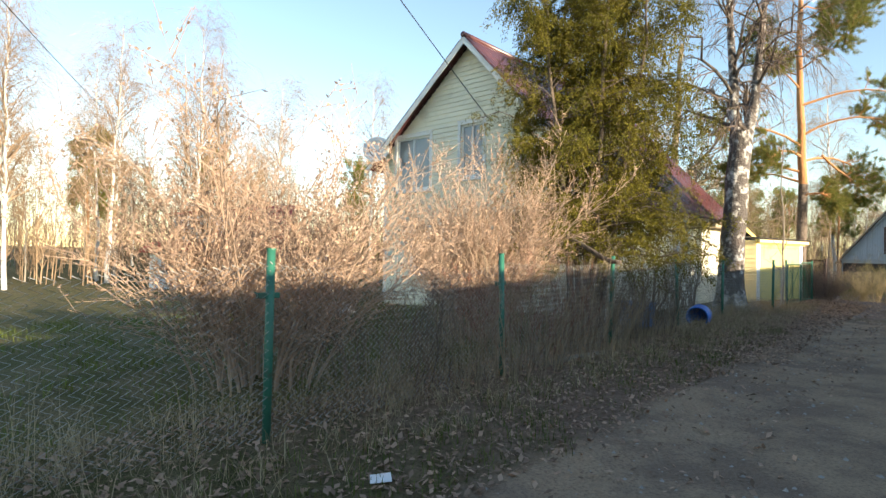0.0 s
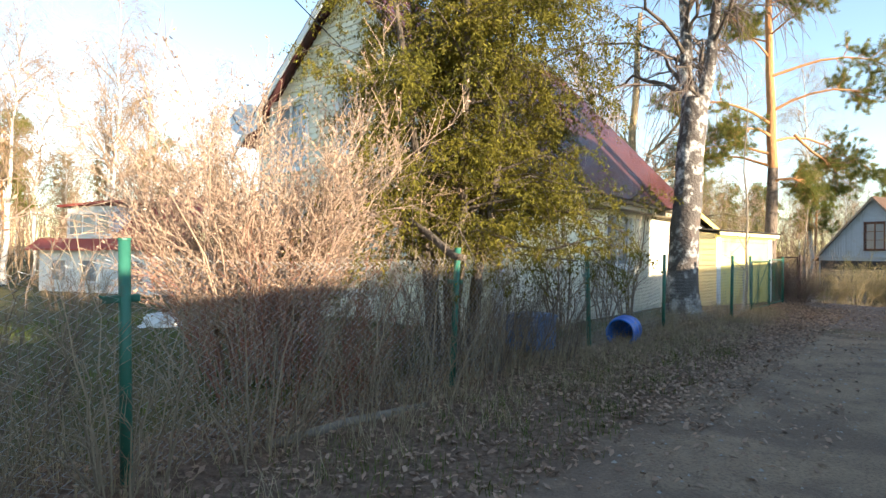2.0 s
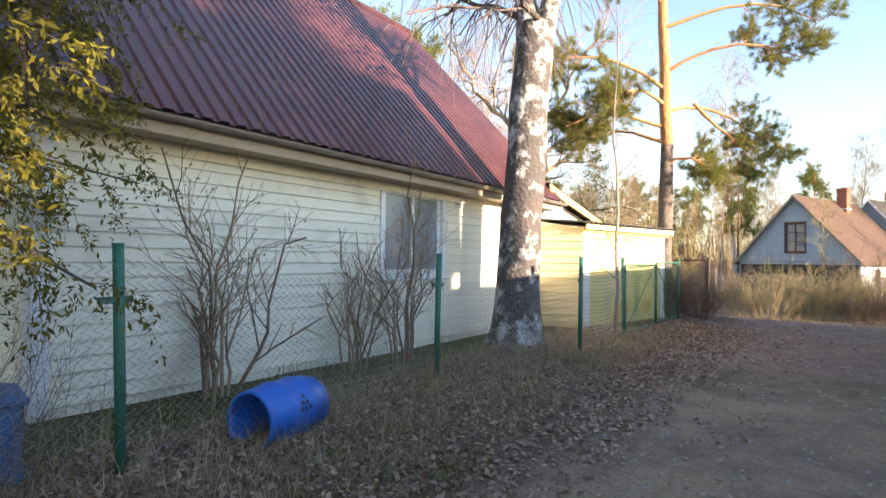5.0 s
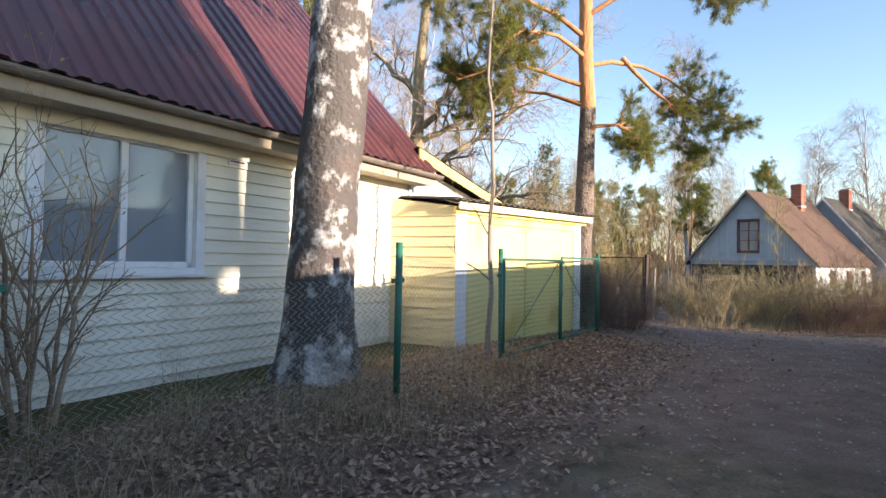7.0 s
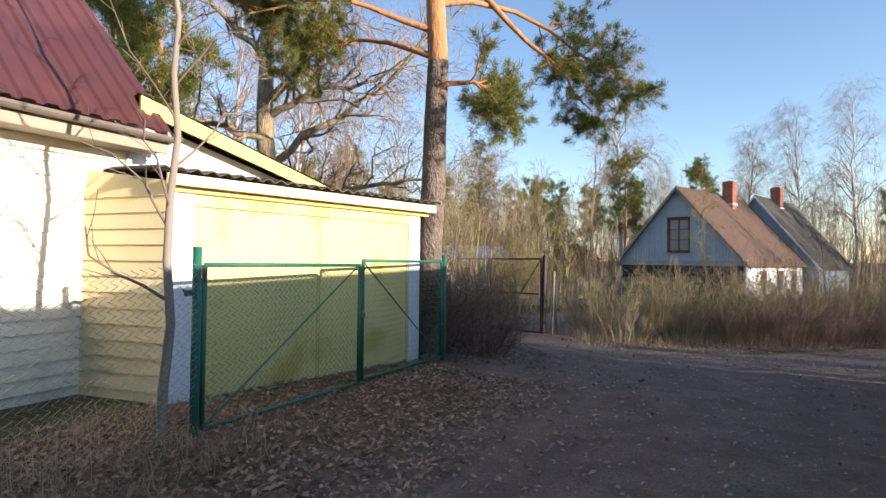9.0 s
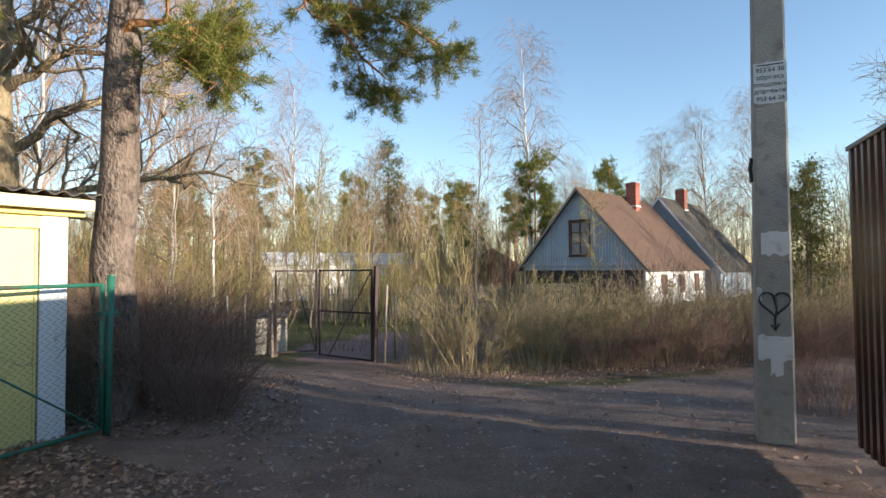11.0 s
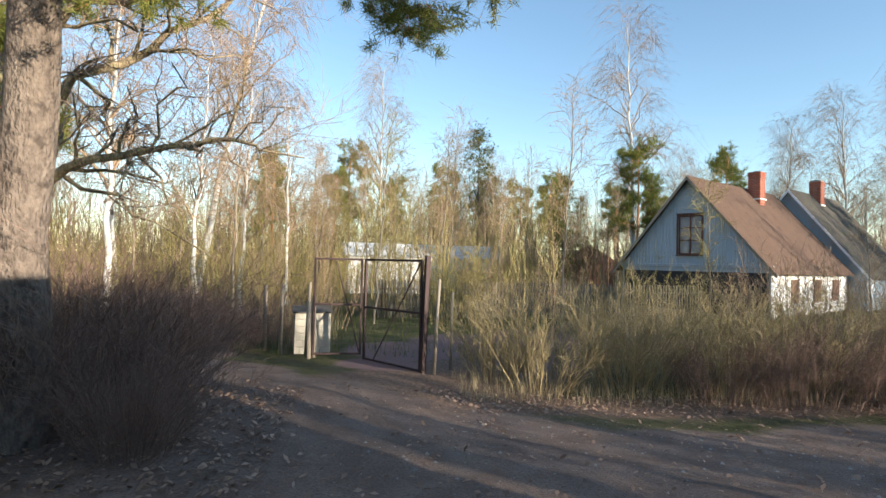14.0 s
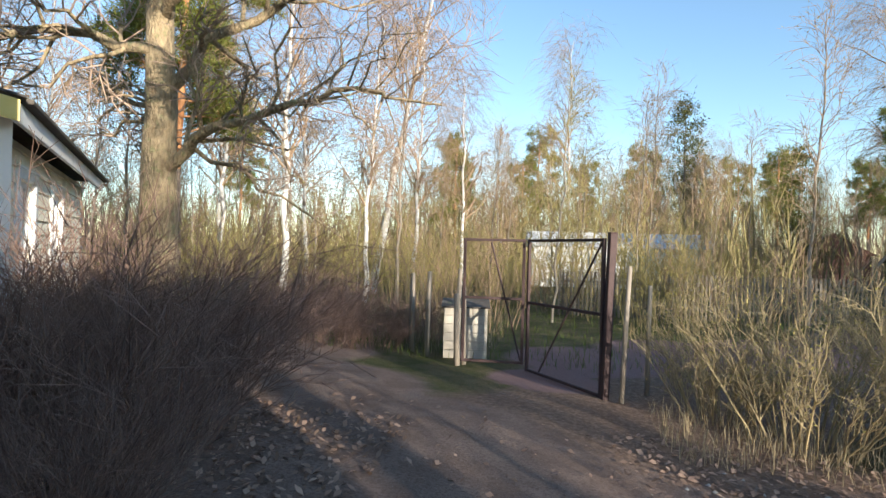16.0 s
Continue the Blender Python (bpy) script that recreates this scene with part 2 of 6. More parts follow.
def ground_material():
    m = bpy.data.materials.new("ground_earth")
    m.use_nodes = True
    nt = m.node_tree
    N, L = nt.nodes, nt.links
    b = N["Principled BSDF"]
    b.inputs["Roughness"].default_value = 0.95
    b.inputs["Specular IOR Level"].default_value = 0.15
    co = N.new("ShaderNodeTexCoord")

    def noi(s, d=6, r=0.6):
        n = N.new("ShaderNodeTexNoise")
        n.inputs["Scale"].default_value, n.inputs["Detail"].default_value, n.inputs["Roughness"].default_value = s, d, r
        L.new(co.outputs["Object"], n.inputs[0])
        return n.outputs[0]

    def rng(s, a, c, lo=0.0, hi=1.0):
        q = N.new("ShaderNodeMapRange")
        for i, v in enumerate((a, c, lo, hi)):
            q.inputs[i + 1].default_value = v
        L.new(s, q.inputs[0])
        return q.outputs[0]

    def mix(f, a, c):
        q = N.new("ShaderNodeMix")
        q.data_type = "RGBA"
        L.new(f, q.inputs[0])
        for i, v in ((6, a), (7, c)):
            if isinstance(v, tuple):
                q.inputs[i].default_value = (*v, 1)
            else:
                L.new(v, q.inputs[i])
        return q.outputs[2]

    def att(n):
        q = N.new("ShaderNodeAttribute")
        q.attribute_name = n
        return q.outputs["Fac"]

    def warp(a):
        q = N.new("ShaderNodeMath")
        q.operation = "MULTIPLY_ADD"
        L.new(noi(5.0, 8, 0.7), q.inputs[0])
        q.inputs[1].default_value = 0.7
        L.new(a, q.inputs[2])
        return rng(q.outputs[0], 0.62, 1.05)

    sand = mix(rng(noi(0.9, 6, 0.7), 0.42, 0.58), (0.45, 0.33, 0.225), (0.27, 0.20, 0.15))
    sand = mix(rng(noi(38, 6, 0.75), 0.45, 0.72), sand, (0.16, 0.12, 0.092))
    sand = mix(rng(noi(110, 2), 0.60, 0.72), sand, (0.34, 0.29, 0.23))
    dark = mix(rng(noi(2.2, 5), 0.40, 0.60), (0.235, 0.168, 0.134), (0.32, 0.236, 0.19))
    dark = mix(rng(noi(45, 6, 0.75), 0.45, 0.7), dark, (0.135, 0.092, 0.072))
    dark = mix(rng(noi(120, 2), 0.62, 0.74), dark, (0.38, 0.32, 0.27))
    grass = mix(rng(noi(2.0, 5), 0.40, 0.62), (0.10, 0.11, 0.04), (0.20, 0.165, 0.09))
    grass = mix(rng(noi(60, 4), 0.45, 0.65), grass, (0.05, 0.045, 0.022))
    litter = mix(rng(noi(18, 6, 0.8), 0.42, 0.62), (0.16, 0.108, 0.08), (0.32, 0.225, 0.165))
    red = mix(rng(noi(70, 4), 0.4, 0.65), (0.30, 0.20, 0.185), (0.21, 0.135, 0.125))
    c = mix(warp(att("litter")), grass, litter)
    c = mix(warp(att("dark")), c, dark)
    c = mix(warp(att("sand")), c, sand)
    c = mix(warp(att("red")), c, red)
    L.new(c, b.inputs["Base Color"])
    bp = N.new("ShaderNodeBump")
    bp.inputs["Strength"].default_value, bp.inputs["Distance"].default_value = 0.8, 0.04
    L.new(noi(22, 10, 0.75), bp.inputs["Height"])
    L.new(bp.outputs[0], b.inputs["Normal"])
    return m


M_GROUND = ground_material()


# ---- mesh helpers ----
class Build:
    """Collects vertices and faces for one mesh."""

    def __init__(self):
        self.v, self.f = [], []

    def add(self, verts, faces):
        k = len(self.v)
        self.v.extend(tuple(p) for p in verts)
        self.f.extend(tuple(i + k for i in q) for q in faces)
        return self

    def box(self, a, c, m=None, bev=0.006):
        """A box from corner a to corner c with chamfered edges."""
        a, c = Vector(a), Vector(c)
        mid, h = (a + c) / 2, (c - a) / 2
        e = min(bev, abs(h.x) * 0.45, abs(h.y) * 0.45, abs(h.z) * 0.45)
        vs, idx = [], {}
        for sx in (-1, 1):
            for sy in (-1, 1):
                for sz in (-1, 1):
                    for ax in range(3):
                        p = [sx * (h.x - e), sy * (h.y - e), sz * (h.z - e)]
                        p[ax] = (sx, sy, sz)[ax] * h[ax]
                        idx[sx, sy, sz, ax] = len(vs)
                        q = Vector(p) + mid
                        vs.append(m @ q if m else q)
        fs = []
        for ax in range(3):
            o1, o2 = (ax + 1) % 3, (ax + 2) % 3
            for s in (-1, 1):
                def key(p, q, which):
                    k = [0, 0, 0]
                    k[ax], k[o1], k[o2] = s, p, q
                    return idx[k[0], k[1], k[2], which]
                ring = [key(-1, -1, ax), key(1, -1, ax), key(1, 1, ax), key(-1, 1, ax)]
                fs.append(ring if s > 0 else ring[::-1])
            for p in (-1, 1):
                for q in (-1, 1):
                    def ed(t, which):
                        k = [0, 0, 0]
                        k[ax], k[o1], k[o2] = t, p, q
                        return idx[k[0], k[1], k[2], which]
                    r = [ed(-1, o1), ed(1, o1), ed(1, o2), ed(-1, o2)]
                    fs.append(r if p * q < 0 else r[::-1])
        for sx in (-1, 1):
            for sy in (-1, 1):
                for sz in (-1, 1):
                    r = [idx[sx, sy, sz, 0], idx[sx, sy, sz, 1], idx[sx, sy, sz, 2]]
                    fs.append(r if sx * sy * sz > 0 else r[::-1])
        return self.add(vs, fs)

    def poly(self, pts, thick):
        """A flat polygon given depth along a vector."""
        t = Vector(thick)
        n = len(pts)
        vs = [Vector(p) for p in pts] + [Vector(p) + t for p in pts]
        fs = [tuple(range(n))[::-1], tuple(range(n, 2 * n))]
        fs += [(i, (i + 1) % n, n + (i + 1) % n, n + i) for i in range(n)]
        return self.add(vs, fs)

    def tube(self, pts, radii, k=6, cap=True):
        """A tube along points with a radius at each."""
        P = np.asarray(pts, float)
        R = np.broadcast_to(np.asarray(radii, float), (len(P),))
        d = np.gradient(P, axis=0)
        d /= np.linalg.norm(d, axis=1)[:, None] + 1e-9
        ref = np.array((0.0, 0, 1)) if abs(d[0][2]) < 0.9 else np.array((1.0, 0, 0))
        s = np.cross(d, ref)
        s /= np.linalg.norm(s, axis=1)[:, None] + 1e-9
        w = np.cross(d, s)
        a = np.arange(k) * 2 * math.pi / k
        V = P[:, None] + R[:, None, None] * (np.cos(a)[None, :, None] * s[:, None] + np.sin(a)[None, :, None] * w[:, None])
        o = len(self.v)
        self.v.extend(map(tuple, V.reshape(-1, 3)))
        for i in range(len(P) - 1):
            for j in range(k):
                j2 = (j + 1) % k
                self.f.append((o + i * k + j, o + i * k + j2, o + (i + 1) * k + j2, o + (i + 1) * k + j))
        if cap and k > 3:
            self.f.append(tuple(o + j for j in range(k))[::-1])
            e = o + (len(P) - 1) * k
            self.f.append(tuple(e + j for j in range(k)))
        return self

    def mesh(self, name, material, smooth=False):
        me = bpy.data.meshes.new(name)
        me.from_pydata(self.v, [], self.f)
        me.materials.append(material)
        if smooth:
            me.polygons.foreach_set("use_smooth", [True] * len(me.polygons))
        me.update()
        return me


def part(name, b, material, parent=None, label="", smooth=False, kind=""):
    ob = new(name, b.mesh(name, material, smooth) if isinstance(b, Build) else b)
    if parent:
        ob.parent = parent
    return tagged(ob, label=label, kind=kind)


def thing(name, label, category, m=None, group="", kind=""):
    ob = new(name)
    ob.empty_display_size = 0.1
    if m:
        ob.matrix_world = m
    return tagged(ob, label, category, group, kind)


# the plan's own frame: x along the long wall, y into the plot, origin at the house corner
HX, HY, HA = 3.5, 10.75, 52.0
PLAN = pose(HX, HY, 0, 0, 0, HA)
CA, SA = math.cos(radians(HA)), math.sin(radians(HA))


def un(x, y):
    """World place to plan coordinates."""
    dx, dy = x - HX, y - HY
    return dx * CA + dy * SA, -dx * SA + dy * CA


def wxy(u, n):
    return HX + u * CA - n * SA, HY + u * SA + n * CA


def step(x, a, b):
    t = min(1, max(0, (x - a) / (b - a)))
    return t * t * (3 - 2 * t)


def ground_z(x, y):
    u, n = un(x, y)
    z = 0.10 * step(n, -3.8, -1.8)
    z -= 0.35 * step(u, 14.0, 20.0) * step(n, -40, -2.0) if n < 6 else 0.35 * step(u, 14.0, 20.0)
    z -= 0.5 * step(n, 3, 16) * (1 - step(u, 2, 12))
    z += 0.02 * noise.noise((x * 0.9, y * 0.9, 0)) + 0.012 * noise.noise((x * 3, y * 3, 5))
    d = math.hypot(x - 12, y - 20)
    z += 2.5 * step(d, 45, 140)
    # wheel ruts
    if u < 16:
        for c in (-4.55, -6.1):
            z -= 0.03 * math.exp(-((n - c - 0.15 * math.sin(u * 0.5)) / 0.22) ** 2)
    return z


def road_masks(x, y):
    """Weights of sand, dark road earth, leaf litter and red gravel."""
    u, n = un(x, y)
    main = step(n, -9.0, -8.0) * (1 - step(n, -3.9, -3.2)) * (1 - step(u, 13, 17))
    sand = main * (1 - step(u, 3, 9))
    junction = step(u, 4, 9) * (1 - step(n, -3.9, -3.2)) * (1 - step(u, 15, 19)) * step(n, -9.5, -8.2)
    # the side road bends to the back beyond the pine, and runs off ahead along the hedge
    ax, ay = x - 16.0, y - 21.0
    back = 0.0
    for px, py, r in ((16, 19.5, 3.0), (14.5, 21.5, 2.1), (13.3, 23.3, 1.6), (12.0, 25.6, 1.5), (10.6, 28.2, 1.4), (9.4, 31, 1.3), (8.6, 34, 1.2)):
        back = max(back, 1 - step(math.hypot(x - px, y - py), r * 0.75, r * 1.15))
    ahead = 0.0
    for i in range(12):
        px, py = 17 + i * 2.2, 18.6 + i * 0.35
        ahead = max(ahead, 1 - step(math.hypot(x - px, y - py), 2.0, 2.9))
    dark = max(junction, back, ahead)
    litter = step(n, -4.6, -3.3) * (1 - step(n, -1.6, -0.6)) * step(u, -14, -4)
    litter = max(litter, 0.75 * (1 - step(math.hypot(x - 13.8, y - 20.6), 1.4, 2.6)))
    litter = max(litter, 0.8 * (1 - step(abs((y - 22.6) - 0.05 * (x - 20)), 0.3, 1.0)) * step(x, 16, 17.5) * (1 - step(x, 30, 33)))
    red = 0.0
    for px, py, r in ((15.9, 25.2, 0.8), (16.5, 27, 1.4), (18, 28.3, 1.5), (20, 29, 1.6), (22.5, 29.2, 1.6)):
        red = max(red, 1 - step(math.hypot(x - px, y - py), r * 0.7, r * 1.1))
    return sand, dark, litter, red


def make_ground():
    def axis(lo, hi, a, b, s):
        v = list(np.arange(a, b + 1e-6, s))
        w, x = s, b
        while x < hi:
            w *= 1.25
            x += w
            v.append(x)
        w, x, pre = s, a, []
        while x > lo:
            w *= 1.25
            x -= w
            pre.append(x)
        return pre[::-1] + v
    xs = axis(-600, 600, -12, 36, 0.22)
    ys = axis(-600, 600, -10, 42, 0.22)
    nx, ny = len(xs), len(ys)
    vs = [(x, y, ground_z(x, y)) for y in ys for x in xs]
    fs = [(j * nx + i, j * nx + i + 1, (j + 1) * nx + i + 1, (j + 1) * nx + i) for j in range(ny - 1) for i in range(nx - 1)]
    me = bpy.data.meshes.new("ground")
    me.from_pydata(vs, [], fs)
    me.materials.append(M_GROUND)
    W = np.array([road_masks(x, y) for y in ys for x in xs])
    for i, n in enumerate(("sand", "dark", "litter", "red")):
        me.attributes.new(n, "FLOAT", "POINT").data.foreach_set("value", W[:, i].astype(np.float32))
    me.polygons.foreach_set("use_smooth", [True] * len(fs))
    tagged(new("ground", me), "sandy lane, leaf-littered verge and rough grass", "ground", kind="structure")


make_ground()


# ---- house ----
def board_row(parent, mtl, x0, x1, z0, z1, y=0.0, depth=0.03, sign=-1):
    """One lapped board on a wall in the plane y, facing -y: thicker at its lower edge."""
    a, c = y + sign * 0.006, y + sign * depth
    vs = [(x0, y, z0), (x1, y, z0), (x1, y, z1), (x0, y, z1), (x0, c, z0), (x1, c, z0), (x1, a, z1), (x0, a, z1)]
    fs = [(4, 5, 6, 7), (0, 4, 7, 3), (1, 2, 6, 5), (0, 1, 5, 4), (3, 7, 6, 2)]
    part("board", Build().add(vs, fs if sign < 0 else [q[::-1] for q in fs]), mtl, parent)


def siding(parent, mtl, x0, x1, z0, z1, pitch, holes=(), top=None, y=0.0):
    """Rows of lapped boards with openings left out; top(z) gives the ends of a row under a slope."""
    z = z0
    while z < z1 - 0.02:
        h = min(pitch, z1 - z)
        a, c = (x0, x1) if top is None else top(z + h)
        a, c = max(a, x0), min(c, x1)
        segs = [(a, c)]
        for hx0, hx1, hz0, hz1 in holes:
            if z + h > hz0 + 0.03 and z < hz1 - 0.03:
                nxt = []
                for s, e in segs:
                    if hx0 > s:
                        nxt.append((s, min(e, hx0)))
                    if hx1 < e:
                        nxt.append((max(s, hx1), e))
                segs = nxt
        for s, e in segs:
            if e - s > 0.04:
                board_row(parent, mtl, s, e, z, z + h - 0.009, y)
        z += h


def wall_with_holes(name, b_len, poly_top, holes, thick, mtl, parent, label=""):
    """A wall slab in the plane y=0 (thickness towards +y), cut into upright strips round its openings."""
    xs = sorted({0.0, b_len, *[h[0] for h in holes], *[h[1] for h in holes], *[p[0] for p in poly_top]})

    def top(x):
        for (xa, za), (xb, zb) in zip(poly_top, poly_top[1:]):
            if xa <= x <= xb:
                return za + (zb - za) * (x - xa) / (xb - xa)
        return poly_top[-1][1]
    b = Build()
    for s, e in zip(xs, xs[1:]):
        m = (s + e) / 2
        cut = sorted((h[2], h[3]) for h in holes if h[0] <= m <= h[1])
        lo = 0.0
        for c0, c1 in cut:
            b.poly([(s, 0, lo), (e, 0, lo), (e, 0, c0), (s, 0, c0)], (0, thick, 0))
            lo = c1
        b.poly([(s, 0, lo), (e, 0, lo), (e, 0, top(e)), (s, 0, top(s))], (0, thick, 0))
    return part(name, b, mtl, parent, label)


def window(parent, x0, x1, z0, z1, mullions, frame_mat, y=0.0, trim=0.10, bars=(), curtain=True):
    """A window in a wall facing -y: casing, sash bars, panes, sill and a curtain behind."""
    w = part("window", Build().box((x0, y + 0.02, z0), (x0 + 0.06, y + 0.09, z1)).box((x1 - 0.06, y + 0.02, z0), (x1, y + 0.09, z1))
             .box((x0, y + 0.02, z0), (x1, y + 0.09, z0 + 0.06)).box((x0, y + 0.02, z1 - 0.06), (x1, y + 0.09, z1)), frame_mat, parent, "window with glazed sashes")
    if trim:
        t = trim
        part("casing", Build().box((x0 - t, y - 0.045, z0 - t), (x0, y, z1 + t)).box((x1, y - 0.045, z0 - t), (x1 + t, y, z1 + t))
             .box((x0, y - 0.045, z1), (x1, y, z1 + t)).box((x0 - t - 0.03, y - 0.06, z1 + t), (x1 + t + 0.03, y, z1 + t + 0.03)), frame_mat, w)
        part("sill", Build().box((x0 - t - 0.03, y - 0.09, z0 - t), (x1 + t + 0.03, y + 0.02, z0 - t + 0.035)).box((x0, y - 0.045, z0 - t + 0.035), (x1, y, z0)), frame_mat, w)
    edges = [x0 + 0.06, *[x0 + (x1 - x0) * k for k in mullions], x1 - 0.06]
    for k in mullions:
        x = x0 + (x1 - x0) * k
        part("mullion", Build().box((x - 0.035, y + 0.015, z0 + 0.06), (x + 0.035, y + 0.08, z1 - 0.06)), frame_mat, w)
    for k in bars:
        z = z0 + (z1 - z0) * k
        part("glazing_bar", Build().box((x0 + 0.06, y + 0.03, z - 0.018), (x1 - 0.06, y + 0.07, z + 0.018)), frame_mat, w)
    for a, c in zip(edges, edges[1:]):
        p = part("pane", Build().box((a, y + 0.05, z0 + 0.06), (c, y + 0.056, z1 - 0.06), bev=0.001), M_GLASS, w)
        p.visible_shadow = False
    if curtain:
        b = Build()
        n = 24
        top = [(x0 + (x1 - x0) * i / n, y + 0.17 + 0.02 * math.sin(i * 1.9), z1) for i in range(n + 1)]
        low = [(p[0], p[1] + 0.01 * math.sin(i * 2.7), z0) for i, p in enumerate(top)]
        vs = top + low + [(p[0], p[1] + 0.004, p[2]) for p in top + low]
        k = 2 * (n + 1)
        fs = [(i, i + n + 1, i + n + 2, i + 1) for i in range(n)] + [(k + i, k + i + 1, k + i + n + 2, k + i + n + 1) for i in range(n)]
        part("curtain", Build().add(vs, fs), M_CURTAIN, w)
    else:
        # thin near-black panel, painted as the unlit inside behind the panes
        part("dark_room", Build().box((x0, y + 0.3, z0), (x1, y + 0.32, z1)), M_DARK, w)
    return w


def corrugated(p0, along, length, down, span, pitch=0.15, height=0.022, lip=0.006, trapezoid=False):
    """A ribbed sheet: ribs run down the slope, repeated along the eave."""
    b = Build()
    a, d = Vector(along).normalized(), Vector(down).normalized()
    nrm = a.cross(d).normalized()
    if nrm.z < 0:
        nrm = -nrm
    prof = []
    n = int(length / pitch)
    for i in range(n + 1):
        if trapezoid:
            prof += [(i, 0), (i + 0.30, 0), (i + 0.42, 1), (i + 0.88, 1)]
        else:
            prof += [(i + k / 6, 0.5 - 0.5 * math.cos(2 * math.pi * k / 6)) for k in range(6)]
    pts = [(min(s * pitch, length), h * height) for s, h in prof]
    vs, m = [], len(pts)
    for off in (0.0, -lip):
        for t in (0.0, span):
            vs += [Vector(p0) + a * s + nrm * (h + off) + d * t for s, h in pts]
    fs = [(i, i + 1, m + i + 1, m + i) for i in range(m - 1)] + [(2 * m + i, 3 * m + i, 3 * m + i + 1, 2 * m + i + 1) for i in range(m - 1)]
    fs += [(m + i, m + i + 1, 3 * m + i + 1, 3 * m + i) for i in range(m - 1)] + [(i, 2 * m + i, 2 * m + i + 1, i + 1) for i in range(m - 1)]
    return b.add(vs, fs)


def slab(a, b, c, d, thick):
    return Build().poly([a, b, c, d], thick)


LONG, DEEP = 9.6, 7.5
RIDGE_Y, RIDGE_Z = 4.0, 7.6
EAVE_Y, EAVE_Z = -0.45, 2.78
house = thing("house", "cream clapboard house with red-brown metal roof", "house", PLAN)
part("plinth", Build().box((0.03, 0.03, -0.7), (LONG, DEEP - 0.03, 0.22)), M_PLINTH, house, "grey rendered plinth")
FRONT_WIN = (4.35, 5.80, 1.27, 2.52)
wall_with_holes("front_wall", LONG, [(0, 3.1), (LONG, 3.1)], [FRONT_WIN], 0.18, M_SIDING, house, "cream clapboard front wall")
siding(house, M_SIDING, 0.0, LONG, 0.20, 2.98, 0.137, [(FRONT_WIN[0] - 0.1, FRONT_WIN[1] + 0.1, FRONT_WIN[2] - 0.1, FRONT_WIN[3] + 0.13)])
window(house, *FRONT_WIN, (0.5,), M_WHITE)
part("corner_board", Build().box((-0.03, -0.035, 0.15), (0.12, 0.0, 2.95)).box((-0.035, -0.03, 0.15), (0.0, 0.12, 2.95)), M_WHITE, house, "white corner board")
part("corner_board", Build().box((LONG - 0.1, -0.034, 0.15), (LONG + 0.02, 0.0, 2.95)), M_SIDING, house)
vent = part("air_vent", Build().box((6.18, -0.035, 2.42), (6.42, -0.01, 2.64)), M_WHITE, house, "square air vent grille")
for k in range(5):
    part("vent_slat", Build().box((6.205, -0.045, 2.45 + k * 0.034), (6.395, -0.03, 2.468 + k * 0.034)), M_GUTTER, vent)

# gable, turned so that its wall faces -x of the plan
gable = thing("gable_wall", "", "")
gable.parent = house
gable.matrix_basis = pose(0, DEEP, 0, 0, 0, -90)
G1 = (0.55, 1.95, 3.55, 5.15)
G2 = (3.15, 3.95, 3.75, 5.25)
G3 = (1.3, 2.5, 1.0, 2.3)


def roof_line(y):
    """Underside of the roof over plan y."""
    return RIDGE_Z - (RIDGE_Y - y) * (RIDGE_Z - EAVE_Z) / (RIDGE_Y - EAVE_Y) if y < RIDGE_Y else RIDGE_Z - (y - RIDGE_Y) * 0.82


def gable_top(z):
    lo = RIDGE_Y - (RIDGE_Z - z) * (RIDGE_Y - EAVE_Y) / (RIDGE_Z - EAVE_Z)
    hi = RIDGE_Y + (RIDGE_Z - z) / 0.82
    return DEEP - min(hi, DEEP), DEEP - max(lo, 0)


wall_with_holes("gable_slab", DEEP, [(0, roof_line(DEEP) - 0.05), (DEEP - RIDGE_Y, RIDGE_Z - 0.05), (DEEP, roof_line(0) - 0.05)], [G1, G2, G3], 0.17, M_SIDING, gable)
siding(gable, M_SIDING, 0.0, DEEP, 0.20, RIDGE_Z - 0.1, 0.137, [(g[0] - 0.1, g[1] + 0.1, g[2] - 0.1, g[3] + 0.12) for g in (G1, G2, G3)], gable_top)
for g in (G1, G2, G3):
    window(gable, *g, (0.5,), M_WHITE)
part("corner_board", Build().box((-0.02, -0.04, 0.15), (0.11, 0.0, roof_line(DEEP) - 0.1)), M_WHITE, gable, "white corner board")
back = thing("back_walls", "", "")
back.parent = house
part("back_wall", Build().box((0.2, DEEP - 0.18, 0.2), (LONG - 0.2, DEEP, roof_line(DEEP) - 0.1)), M_SIDING, back)
end = Build().poly([(LONG, 0.19, 0.2), (LONG, DEEP, 0.2), (LONG, DEEP, roof_line(DEEP) - 0.08), (LONG, RIDGE_Y, RIDGE_Z - 0.08), (LONG, 0.19, roof_line(0.19) - 0.08)], (-0.17, 0, 0))
part("end_wall", end, M_SIDING, back)
down = Vector((0, EAVE_Y - RIDGE_Y, EAVE_Z - RIDGE_Z))
part("roof_front", corrugated((-0.4, RIDGE_Y, RIDGE_Z + 0.03), (1, 0, 0), LONG + 0.65, down, down.length, 0.19, 0.028, trapezoid=True), M_ROOF, house, "red-brown ribbed metal roof slope")
dback = Vector((0, 4.1, -4.1 * 0.82))
part("roof_back", corrugated((-0.4, RIDGE_Y, RIDGE_Z + 0.03), (1, 0, 0), LONG + 0.65, dback, dback.length, 0.19, 0.028, trapezoid=True), M_ROOF, house)
